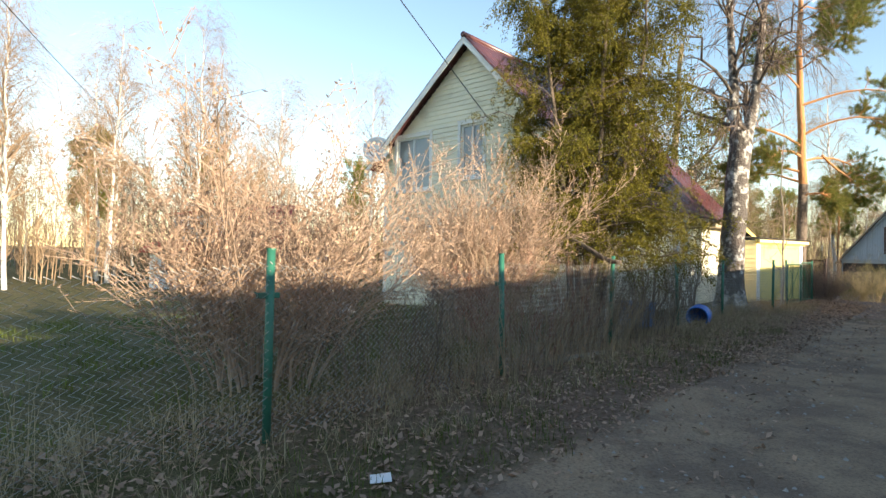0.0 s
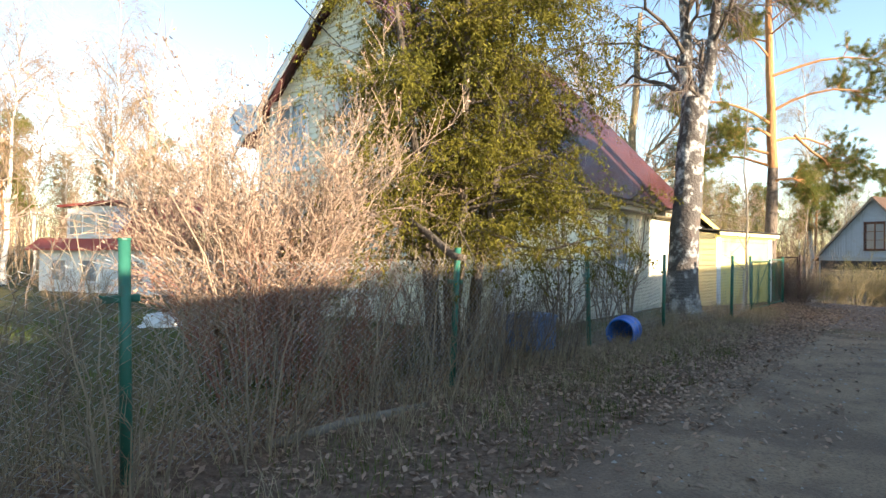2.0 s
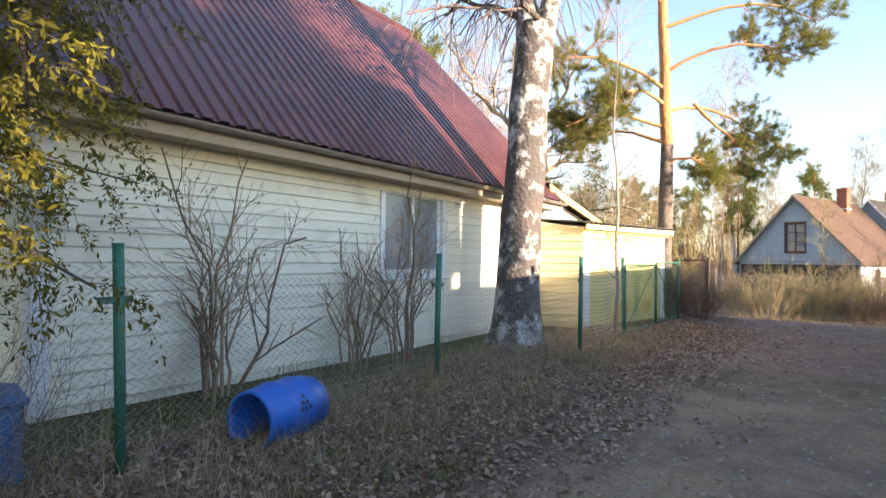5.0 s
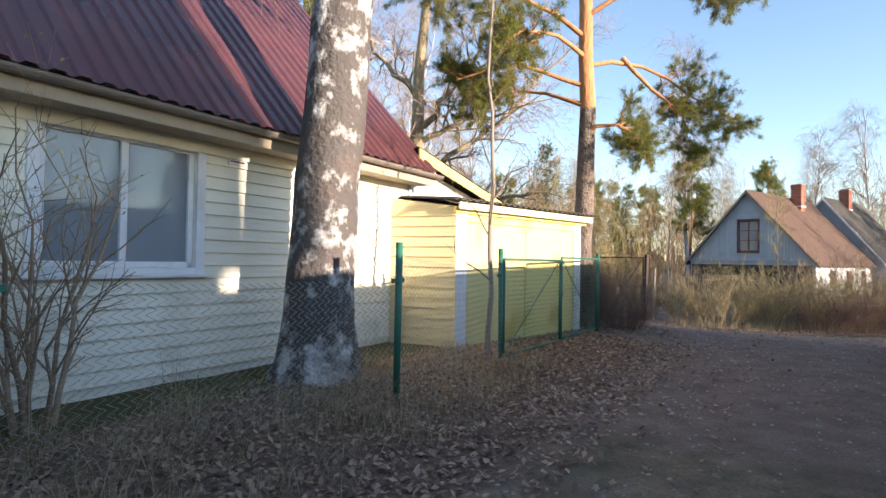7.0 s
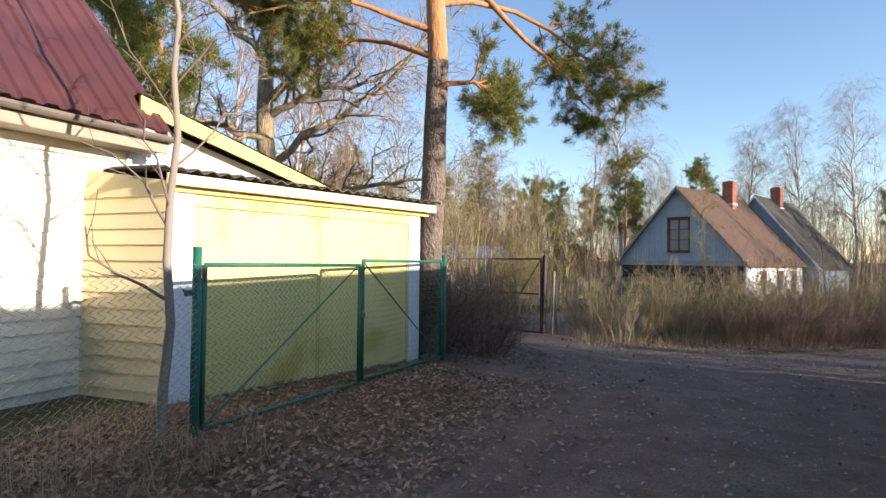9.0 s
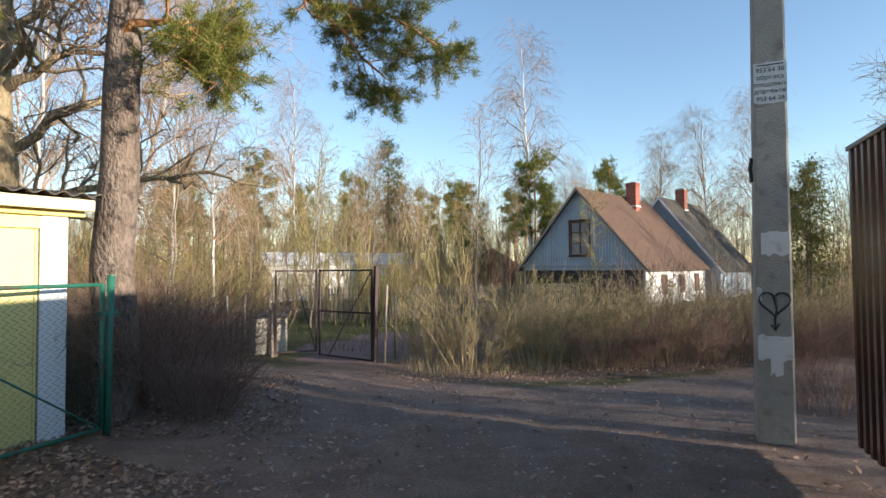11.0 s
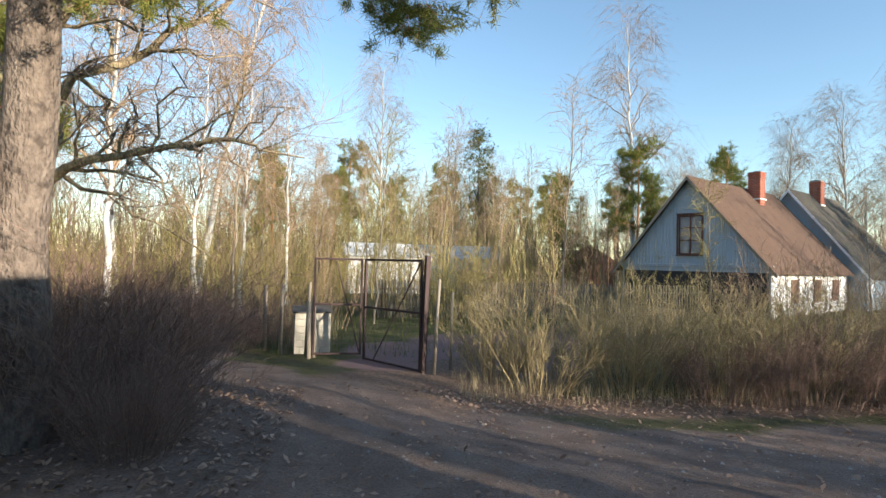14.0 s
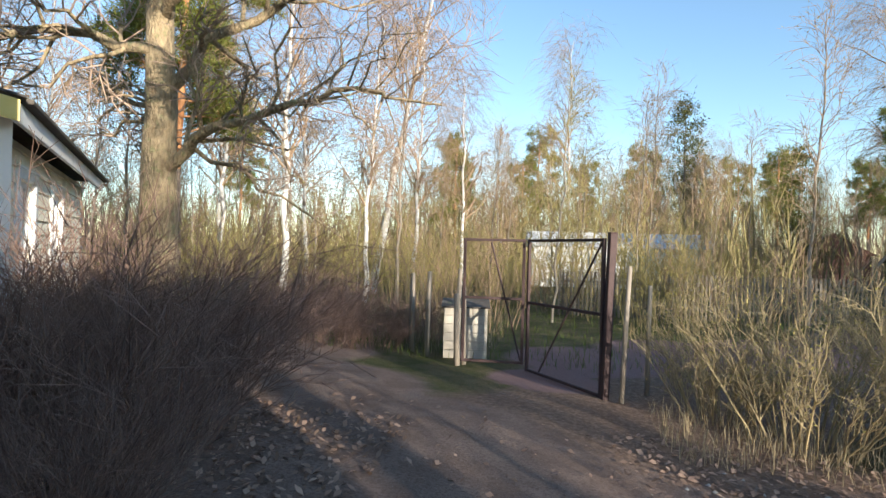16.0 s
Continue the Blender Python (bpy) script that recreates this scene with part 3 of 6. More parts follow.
part("ridge_cap", Build().tube([(-0.42, RIDGE_Y, RIDGE_Z + 0.05), (LONG + 0.27, RIDGE_Y, RIDGE_Z + 0.05)], 0.08, 8), M_ROOF, house, smooth=True)
for x in (-0.39, LONG + 0.22):
    part("verge_board", Build().poly([(x, EAVE_Y, EAVE_Z - 0.17), (x, RIDGE_Y, RIDGE_Z - 0.19), (x, RIDGE_Y, RIDGE_Z + 0.02), (x, EAVE_Y, EAVE_Z + 0.01)], (0.03, 0, 0)), M_WHITE, house, "white verge board")
    part("verge_board", Build().poly([(x, RIDGE_Y, RIDGE_Z - 0.19), (x, RIDGE_Y + 4.1, RIDGE_Z - 4.1 * 0.82 - 0.17), (x, RIDGE_Y + 4.1, RIDGE_Z - 4.1 * 0.82), (x, RIDGE_Y, RIDGE_Z + 0.02)], (0.03, 0, 0)), M_WHITE, house)
part("fascia", Build().box((-0.36, EAVE_Y + 0.01, EAVE_Z - 0.19), (LONG + 0.22, EAVE_Y + 0.04, EAVE_Z - 0.01)), M_FASCIA, house, "weathered board under the eave")
part("soffit", Build().box((-0.36, EAVE_Y + 0.04, EAVE_Z - 0.17), (LONG + 0.22, -0.03, EAVE_Z - 0.14)), M_FASCIA, house)
part("frieze", Build().box((0.0, -0.05, EAVE_Z - 0.30), (LONG, -0.024, EAVE_Z - 0.14)), M_SIDING, house, "cream board under the soffit")
gut = Build()
arc = [(math.cos(a) * 0.06, math.sin(a) * 0.06) for a in np.linspace(math.pi, 2 * math.pi, 8)]
gvs = [(x, EAVE_Y - 0.055 + p[0] * s, EAVE_Z - 0.02 + p[1] * s) for x in (-0.4, LONG + 0.3) for s in (1, 0.92) for p in arc]
gut.add(gvs, [(i, i + 1, 17 + i, 16 + i) for i in range(7)] + [(8 + i, 24 + i, 25 + i, 9 + i) for i in range(7)])
part("gutter", gut, M_GUTTER, house, "dirty half-round gutter")
part("downpipe", Build().tube([(LONG + 0.02, -0.08, 2.6), (LONG + 0.02, -0.07, 0.3)], 0.03, 8), M_WHITE, house, smooth=True)

# satellite dish on the back corner of the gable
dish = thing("satellite_dish", "grey satellite dish on the gable corner", "satellite dish", PLAN @ pose(-0.45, DEEP - 0.05, 4.85, 0, 0, 0))
b = Build()
rings = []
for i in range(6):
    r = 0.42 * i / 5
    rings.append([(-0.12 + 0.9 * r * r, r * math.cos(a), 1.08 * r * math.sin(a)) for a in np.linspace(0, 2 * math.pi, 20, endpoint=False)])
vs = [p for q in rings for p in q] + [(p[0] - 0.012, p[1], p[2]) for q in rings for p in q]
fs = [(i * 20 + j, i * 20 + (j + 1) % 20, (i + 1) * 20 + (j + 1) % 20, (i + 1) * 20 + j) for i in range(5) for j in range(20)]
fs += [tuple(120 + k for k in q)[::-1] for q in fs] + [(100 + j, 100 + (j + 1) % 20, 220 + (j + 1) % 20, 220 + j) for j in range(20)]
rf = part("reflector", b.add(vs, fs), M_WHITE, dish, smooth=True)
rf.matrix_basis = pose(0, 0, 0, 0, -20, 215)
part("arm", Build().tube([(0, 0, -0.3), (-0.3, -0.05, -0.15), (-0.42, -0.08, 0.02)], 0.015, 6).tube([(0.1, 0, 0), (0.45, 0, -0.05)], 0.02, 6), M_GUTTER, dish)

# ---- lower addition beyond the house ----
AX0, AX1, AD = LONG, 13.6, 5.6
addition = thing("house_addition", "low white clapboard addition with yellow-edged shed roof", "outbuilding", PLAN)
ZT0, ZT1 = 3.05, 2.35
part("front_wall", Build().poly([(AX0 + 0.01, 0.02, -0.5), (AX1, 0.02, -0.5), (AX1, 0.02, ZT1), (AX0 + 0.01, 0.02, ZT0)], (0, 0.15, 0)), M_WHITE, addition, "white painted wall")
side = thing("end_wall", "", "")
side.parent = addition
side.matrix_basis = pose(AX1 - 0.2, 0.18, 0, 0, 0, 76.5)
SW = [(1.2, 1.9, 1.15, 2.0), (3.0, 3.7, 1.15, 2.0)]
wall_with_holes("wall_slab", AD, [(0, ZT1), (AD, ZT1)], SW, 0.15, M_SIDING, side)
siding(side, M_SIDING, 0.0, AD, -0.3, ZT1 - 0.02, 0.16, [(w[0] - 0.1, w[1] + 0.1, w[2] - 0.1, w[3] + 0.12) for w in SW])
for w in SW:
    window(side, *w, (0.5,), M_WHITE, curtain=False)
part("back_wall", Build().poly([(AX0, AD, -0.5), (AX1, AD, -0.5), (AX1, AD, ZT1), (AX0, AD, ZT0)], (0, -0.15, 0)), M_SIDING, addition)
slope = Vector((AX1 + 0.05 - AX0, 0, ZT1 - ZT0 - 0.05))
part("roof", corrugated((AX0 + 0.02, -0.28, ZT0 + 0.16), (0, 1, 0), AD + 0.5, slope, slope.length, 0.15, 0.03), M_ROOF_OLD, addition, "dark weathered corrugated sheet")
part("fascia", Build().poly([(AX0 + 0.02, -0.27, ZT0 - 0.02), (AX1 + 0.03, -0.27, ZT1 - 0.07), (AX1 + 0.03, -0.27, ZT1 + 0.09), (AX0 + 0.02, -0.27, ZT0 + 0.15)], (0, 0.03, 0)), M_YTRIM, addition, "yellow sloping fascia")
part("eave_board", Build().box((-0.3, -0.30, ZT1 - 0.06), (AD + 0.3, -0.26, ZT1 + 0.10)), M_WHITE, side, "white eave board")
part("roof_edge", Build().box((-0.2, -0.38, ZT1 + 0.10), (AD + 0.4, 1.6, ZT1 + 0.14)), M_ROOF_OLD, side)

# ---- garage ----
GA = math.degrees(math.atan2(2.15, 2.75))
GAR = pose(10.15, 17.42, 0, 0, 0, GA)
GL = 3.42
garage = thing("garage", "yellow wooden garage with double doors and corrugated roof", "garage", GAR)
for a, c in ((0, 0.24), (GL - 0.22, GL)):
    part("corner_board", Build().box((a, 0, 0.0), (c, 0.08, 2.12)), M_WHITE, garage, "white corner board")
part("lintel", Build().box((0.24, 0.005, 1.98), (GL - 0.22, 0.08, 2.12)), M_YELLOW, garage)
for a, c in ((0.25, 1.72), (1.73, GL - 0.23)):
    d = part("door", Build().box((a, 0.015, 0.06), (c, 0.05, 1.975)), M_YELLOW, garage, "yellow sheeted door leaf")
    part("edge_strip", Build().box((c - 0.03, 0.005, 0.07), (c - 0.004, 0.02, 1.97)), M_YELLOW, d)
    for z in (0.4, 1.6):
        part("strap_hinge", Build().box((a + 0.01, 0.003, z), (a + 0.28, 0.016, z + 0.035)), M_YELLOW, d)
part("header", Build().box((-0.06, -0.05, 2.10), (GL + 0.12, 0.02, 2.20)), M_YTRIM, garage, "yellow header board")
part("eave_board", Build().box((-0.1, -0.16, 2.15), (GL + 0.16, -0.12, 2.255)), M_SIDING_Y, garage)
gs = thing("side_wall", "", "")
gs.parent = garage
gs.matrix_basis = pose(0, 0, 0, 0, 0, 0) @ pose(-0.75, 2.0, 0, 0, 0, -math.degrees(math.atan2(2.0, 0.75)))
SL = math.hypot(2.0, 0.75)
part("side_slab", Build().poly([(0, 0, -0.1), (SL, 0, -0.1), (SL, 0, 2.2), (0, 0, 2.5)], (0, 0.1, 0)), M_SIDING_Y, gs)
siding(gs, M_SIDING_Y, 0.0, SL, 0.05, 2.22, 0.155)
part("far_wall", Build().box((GL - 0.1, 0.08, 0), (GL - 0.01, 3.0, 2.15)), M_SIDING, garage)
gd = Vector((0, -3.1, -0.28))
part("roof", corrugated((-0.22, 2.9, 2.56), (1, 0, 0), GL + 0.42, gd, gd.length, 0.15, 0.035, lip=0.012), M_ROOF_OLD, garage, "mossy weathered corrugated sheet")


# ---- green chain-link fence ----
def link_mesh(x0, x1, z0, z1, cell=0.07, r=0.0034, sag=0.0, seed=1):
    """Zigzag wires of a chain-link panel in the plane y=0."""
    rg = np.random.RandomState(seed)
    b = Build()
    n = int((x1 - x0) / cell)
    k = int((z1 - z0) / (cell * 0.5))
    for i in range(n):
        for s in (1,):
            pts = []
            for j in range(k + 1):
                z = z0 + (z1 - z0) * j / k
                x = x0 + (i + 0.5) * cell + (0.5 if j % 2 else -0.5) * cell
                t = (x - x0) / (x1 - x0)
                bulge = 0.04 * math.sin(3 * t * math.pi + seed) * math.sin(z * 2.4)
                pts.append((x, 0.004 * (1 if j % 2 else -1) + bulge, z - sag * 4 * t * (1 - t) * (j / k)))
            b.tube(pts, r, 3, cap=False)
    return b


green_fence = thing("chain_link_fence", "sagging chain-link fence on round green steel posts", "fence")
_post = {}


def fence_post(m):
    """A post with cap and welded hook; later ones share the first one's meshes."""
    h = 1.45
    if not _post:
        _post["post"] = Build().tube([(0, 0, -0.15), (0, 0, h)], 0.034, 10).mesh("post", M_GREEN, True)
        _post["cap"] = Build().tube([(0, 0, h), (0, 0, h + 0.012)], 0.038, 10).mesh("cap", M_GREEN)
        _post["hook"] = Build().box((-0.12, -0.016, h - 0.37), (0.085, 0.016, h - 0.325)).tube([(-0.1, 0, h - 0.35), (-0.14, 0, h - 0.32)], 0.008, 5).mesh("hook", M_GREEN)
    p = part("post", _post["post"], None, green_fence)
    p.matrix_basis = m
    part("cap", _post["cap"], None, p)
    part("hook", _post["hook"], None, p)


POSTS = [(-5.4, -2.9), (-3.2, -0.7), (-0.98, 1.74), (0.9, 4.35), (2.78, 6.98), (4.8, 9.63), (6.9, 12.45), (9.2, 14.5), (10.62, 16.41)]
for i, (x, y) in enumerate(POSTS):
    fence_post(pose(x, y, ground_z(x, y), 1.2 * math.sin(i * 2.1), 1.5 * math.sin(i * 3.3 + 1), HA + 8 * math.sin(i)))
for i in range(len(POSTS) - 1):
    (xa, ya), (xc, yc) = POSTS[i], POSTS[i + 1]
    ln = math.hypot(xc - xa, yc - ya)
    panel = part("wire_mesh", link_mesh(0, ln, 0.02, 1.36 if i != 6 else 1.15, seed=i, sag=0.05 + 0.05 * (i % 3)), M_WIRE, green_fence, kind="stuff")
    panel.matrix_basis = pose(xa, ya, ground_z(xa, ya), 0, 0, math.degrees(math.atan2(yc - ya, xc - xa)))

# chain-link double gate in front of the garage
g0, g1 = Vector((10.62, 16.41)), Vector((13.18, 19.52))
gl = (g1 - g0).length
GATE = pose(g0.x, g0.y, 0.09, 0, 0, math.degrees(math.atan2(g1.y - g0.y, g1.x - g0.x)))
fence_post(pose(g1.x, g1.y, 0.1, 0, 1, HA))


def gate_leaf(x0, x1, z0, z1, mirror):
    g = thing("wire_gate_leaf", "green framed chain-link gate leaf with diagonal brace", "gate", GATE, "garage gate leaves")
    for a, c in (((x0, 0, z0), (x0, 0, z1)), ((x1, 0, z0), (x1, 0, z1))):
        part("stile", Build().tube([a, c], 0.021, 8), M_GREEN, g, smooth=True)
    for z in (z0, z1):
        part("rail", Build().tube([(x0, 0, z), (x1, 0, z)], 0.018, 8), M_GREEN, g, smooth=True)
    e = [(x0, 0.01, z0), (x1, 0.01, z1)] if mirror else [(x0, 0.01, z1), (x1, 0.01, z0)]
    part("brace", Build().tube(e, 0.009, 6), M_GREEN, g)
    part("wire_mesh", link_mesh(x0, x1, z0, z1, 0.062, 0.0029, seed=3), M_WIREG, g, kind="stuff")
    return g


mid = gl * 0.525
leaf = gate_leaf(0.07, mid - 0.03, 0.04, 1.33, True)
gate_leaf(mid + 0.03, gl - 0.06, 0.06, 1.38, False)
lk = thing("padlock", "small dark padlock on the gate", "padlock", GATE @ pose(mid, -0.035, 0.78))
part("body", Build().box((-0.025, -0.012, -0.03), (0.025, 0.012, 0.02)), M_GUTTER, lk)
part("shackle", Build().tube([(-0.015, 0, 0.02), (-0.015, 0, 0.05), (0, 0, 0.062), (0.015, 0, 0.05), (0.015, 0, 0.02)], 0.005, 6), M_WIRE, lk)

# ---- blue barrel, crate and white bag behind the fence ----
def barrel(m):
    t = thing("plastic_barrel", "blue plastic barrel lying on its side in dry grass", "barrel", m)
    prof = [(0.80, 0.0), (0.80, 0.225), (0.04, 0.225), (0.0, 0.235), (0.0, 0.262), (0.035, 0.266), (0.05, 0.255), (0.10, 0.27), (0.27, 0.285), (0.30, 0.297), (0.33, 0.285), (0.55, 0.285), (0.58, 0.297), (0.61, 0.285), (0.78, 0.27), (0.86, 0.255), (0.88, 0.235), (0.88, 0.21), (0.85, 0.20), (0.85, 0.0)]
    k = 28
    vs = [(x, r * math.cos(2 * math.pi * j / k), r * math.sin(2 * math.pi * j / k)) for x, r in prof for j in range(k)]
    fs = [(i * k + j, i * k + (j + 1) % k, (i + 1) * k + (j + 1) % k, (i + 1) * k + j) for i in range(len(prof) - 1) for j in range(k)]
    part("drum", Build().add(vs, fs), M_BLUE, t, smooth=True)
    for row, cells in ((0, (0,)), (1, (-0.5, 0.5)), (2, (-1, 0, 1))):
        for c in cells:
            a0, x = 0.25 + 0.2 * row, 0.45 + 0.065 * c
            part("printed_mark", Build().add([(x + dx, 0.29 * -math.sin(a0 + da), 0.29 * math.cos(a0 + da)) for dx, da in ((-0.024, 0.07), (0.024, 0.07), (0.0, -0.08))], [(0, 1, 2)]), M_INK, t)
    return t


barrel(pose(5.42, 10.22, 0.26, 40, 0, 62) @ Matrix.Diagonal((0.8, 0.86, 0.86, 1)))
crate = thing("water_tank", "faded blue square plastic tank", "tank", pose(3.9, 9.5, 0.08, 0, 0, 40))
part("body", Build().box((-0.3, -0.28, 0), (0.3, 0.28, 0.56), bev=0.05), M_BLUED, crate)
part("rim", Build().box((-0.32, -0.30, 0.50), (0.32, 0.30, 0.54), bev=0.015), M_BLUED, crate)
bag = thing("white_sack", "crumpled white plastic sheet on the lawn", "sack", pose(-2.9, 11.6, ground_z(-2.9, 11.6)))
b = Build()
rg = random.Random(4)
n = 14
b.add([(0.42 * (1 - 0.35 * j / 5) * math.cos(2 * math.pi * i / n) * rg.uniform(0.8, 1.15), 0.30 * (1 - 0.3 * j / 5) * math.sin(2 * math.pi * i / n) * rg.uniform(0.8, 1.15), 0.24 * j / 5 + rg.uniform(-0.02, 0.03)) for j in range(6) for i in range(n)] + [(0, 0, 0.28)],
      [(j * n + i, j * n + (i + 1) % n, (j + 1) * n + (i + 1) % n, (j + 1) * n + i) for j in range(5) for i in range(n)] + [(5 * n + i, 5 * n + (i + 1) % n, 6 * n) for i in range(n)])
part("sheet", b, M_PAPER, bag)
paper = thing("paper_scrap", "white paper scrap lying on leaf litter", "litter", pose(-0.02, 1.22, ground_z(-0.02, 1.22) + 0.02, 8, 5, 20))
part("sheet", Build().add([(-0.07, -0.04, 0), (0.07, -0.05, 0.02), (0.075, 0.045, 0.03), (-0.06, 0.05, 0.01), (0, 0, 0.025), (-0.07, -0.04, -0.003), (0.07, -0.05, 0.017), (0.075, 0.045, 0.027), (-0.06, 0.05, 0.007)],
     [(0, 1, 4), (1, 2, 4), (2, 3, 4), (3, 0, 4), (8, 7, 6, 5)]), M_WHITE, paper)

# ---- concrete pole with notices ----
pole = thing("concrete_pole", "square concrete utility pole with torn notices and painted heart", "utility pole", pose(19.13, 17.70, -0.02, 0, 0.4, -41))
b = Build()
for z0, z1, w0, w1 in ((0, 9.2, 0.155, 0.10),):
    e = 0.02
    ring = lambda w, z: [(w - e, -w, z), (w, -w + e, z), (w, w - e, z), (w - e, w, z), (-w + e, w, z), (-w, w - e, z), (-w, -w + e, z), (-w + e, -w, z)]
    vs = ring(w0, z0) + ring((w0 + w1) / 2, z1 / 2) + ring(w1, z1)
    fs = [(r * 8 + i, r * 8 + (i + 1) % 8, r * 8 + 8 + (i + 1) % 8, r * 8 + 8 + i) for r in range(2) for i in range(8)] + [tuple(range(16, 24))]
    b.add(vs, fs)
part("shaft", b, M_CONC, pole)
part("crossarm", Build().box((-0.6, -0.04, 8.6), (0.6, 0.04, 8.7)), M_RUST, pole)


def face_y(z):
    """Front face of the tapering pole."""
    return -(0.155 - 0.055 * z / 9.2)


def notice(x0, x1, z0, z1, name="notice", label="weathered paper notice"):
    y = min(face_y(z0), face_y(z1)) - 0.004
    rg = random.Random(int(z0 * 100))
    n = 7
    top = [(x0 + (x1 - x0) * i / n, face_y(z1) - 0.006, z1 + rg.uniform(-0.012, 0.012)) for i in range(n + 1)]
    low = [(x0 + (x1 - x0) * i / n, face_y(z0) - 0.006, z0 + rg.uniform(-0.02, 0.02)) for i in range(n + 1)]
    return part(name, Build().add(top + low, [(i, i + 1 + n, i + 2 + n, i + 1) for i in range(n)]), M_PAPER, pole, label)


nt1 = notice(-0.135, 0.135, 3.14, 3.52, label="white printed notice for tree pruning")
notice(-0.10, 0.13, 1.72, 1.93)
notice(-0.14, 0.14, 0.76, 0.98)
notice(-0.04, 0.06, 0.62, 0.77)
notice(-0.145, -0.10, 1.30, 1.42)


def words(text, x, z, size, parent):
    cu = bpy.data.curves.new("lettering", "FONT")
    cu.body, cu.size, cu.align_x, cu.extrude = text, size, "CENTER", 0.001
    ob = new("lettering", cu)
    me = bpy.data.meshes.new_from_object(ob)
    bpy.data.objects.remove(ob)
    me.materials.clear()
    me.materials.append(M_INK)
    o = new("lettering", me)
    o.parent = parent
    o.matrix_basis = pose(x, face_y(z) - 0.009, z, 90, 0, 0)
    return o


for txt, z in (("953 64 38", 3.425), ("обрезка", 3.355), ("плодовых", 3.29), ("деревьев", 3.225), ("953 64 38", 3.155)):
    words(txt, 0, z, 0.057, nt1)
part("print_line", Build().box((-0.11, face_y(3.5) - 0.009, 3.487), (0.11, face_y(3.5) - 0.006, 3.497), bev=0.001), M_INK, nt1)
heart = []
for i in range(41):
    a = 2 * math.pi * i / 40
    heart.append((0.0078 * 16 * math.sin(a) ** 3 * 1.0, face_y(1.25) - 0.004, 1.28 + 0.0078 * (13 * math.cos(a) - 5 * math.cos(2 * a) - 2 * math.cos(3 * a) - math.cos(4 * a))))
part("painted_heart", Build().tube(heart, [0.006 + 0.005 * abs(math.sin(i * 0.3)) for i in range(41)], 5), M_INK, pole, "black painted heart")
part("painted_arrow", Build().tube([(0.0, face_y(1.2) - 0.003, 1.34), (0.015, face_y(1.2) - 0.003, 1.22), (0.0, face_y(1.2) - 0.003, 1.12), (0.005, face_y(1.2) - 0.004, 1.02)], [0.02, 0.008, 0.012, 0.006], 5)
     .tube([(-0.03, face_y(1.1) - 0.004, 1.08), (0.0, face_y(1.1) - 0.004, 1.03), (0.035, face_y(1.1) - 0.004, 1.09)], 0.009, 5), M_INK, pole)
for z in (2.4, 1.5):
    part("steel_rod", Build().tube([(0.155 - 0.006 * z, 0.03, z), (0.175 - 0.006 * z, 0.03, z + 0.02), (0.175 - 0.006 * z, 0.03, z + 0.25)], 0.006, 5), M_RUST, pole)
part("clamp", Build().tube([(-0.15, 0.0, 2.65), (-0.165, 0.0, 2.55), (-0.15, 0.0, 2.42)], 0.018, 6), M_INK, pole)

# ---- brown profiled steel fence on the other side of the lane ----
FE = Vector((19.25, 17.0))
fdir = Vector((CA, SA))
steel_fence = thing("steel_fence", "tall glossy dark brown profiled steel fence", "fence", pose(FE.x, FE.y, 0, 0, 0, HA))
prof = []
w = 1.15 / 8
for k in range(8):
    prof += [(k * w, 0), (k * w + 0.045, 0), (k * w + 0.06, 0.02), (k * w + 0.115, 0.02), (k * w + 0.13, 0)]
prof.append((1.15, 0))
m = len(prof)
vs = [(x, y, z) for z in (0.12, 2.56) for x, y in prof] + [(x, y - 0.0015, z) for z in (0.12, 2.56) for x, y in prof]
fs = [(j, j + 1, m + j + 1, m + j) for j in range(m - 1)] + [(2 * m + j, 3 * m + j, 3 * m + j + 1, 2 * m + j + 1) for j in range(m - 1)]
sheet_mesh = Build().add(vs, fs).mesh("sheet", M_BROWN)
cap_mesh = Build().box((0, -0.012, 2.55), (1.15, 0.034, 2.59)).mesh("cap", M_BROWN)
rail_mesh = Build().box((0, -0.05, 0.5), (1.15, -0.012, 0.54)).mesh("rail", M_RUST)
post_mesh = Build().box((0.0, -0.1, -0.2), (0.06, -0.05, 2.5)).mesh("post", M_RUST)
for i in range(30):
    sheet = part("sheet", sheet_mesh, None, steel_fence)
    sheet.location.x = -1.15 * (i + 1)
    part("cap", cap_mesh, None, sheet)
    for dz in (0, 1.5):
        part("rail", rail_mesh, None, sheet).location.z = dz
    if i % 2 == 0:
        part("post", post_mesh, None, sheet)


# ---- rusty gate beyond the junction ----
def iron_gate(m, w, h, label, flip=False):
    g = thing("iron_gate_leaf", label, "gate", m, "rusty iron gate")
    for x in (0, w):
        part("stile", Build().box((x - 0.02, -0.02, 0.0), (x + 0.02, 0.02, h), bev=0.004), M_RUST, g)
    for z in (0.02, h * 0.52, h - 0.02):
        part("rail", Build().box((0.02, -0.015, z - 0.018), (w - 0.02, 0.015, z + 0.018), bev=0.004), M_RUST, g)
    a, c = ((0, 0, 0.05), (w, 0, h * 0.5)) if flip else ((0, 0, h - 0.05), (w * 0.35, 0, h * 0.52))
    part("brace", Build().tube([(0.02, 0.01, 0.05), (w * 0.55, 0.01, h - 0.05)] if flip else [(0.02, 0.01, h - 0.05), (w * 0.8, 0.01, 0.05)], 0.012, 5), M_RUST, g)
    part("wire_mesh", link_mesh(0.02, w - 0.02, h * 0.1, h * 0.98, 0.08, 0.0016, seed=8), M_RUST, g, kind="stuff")
    return g


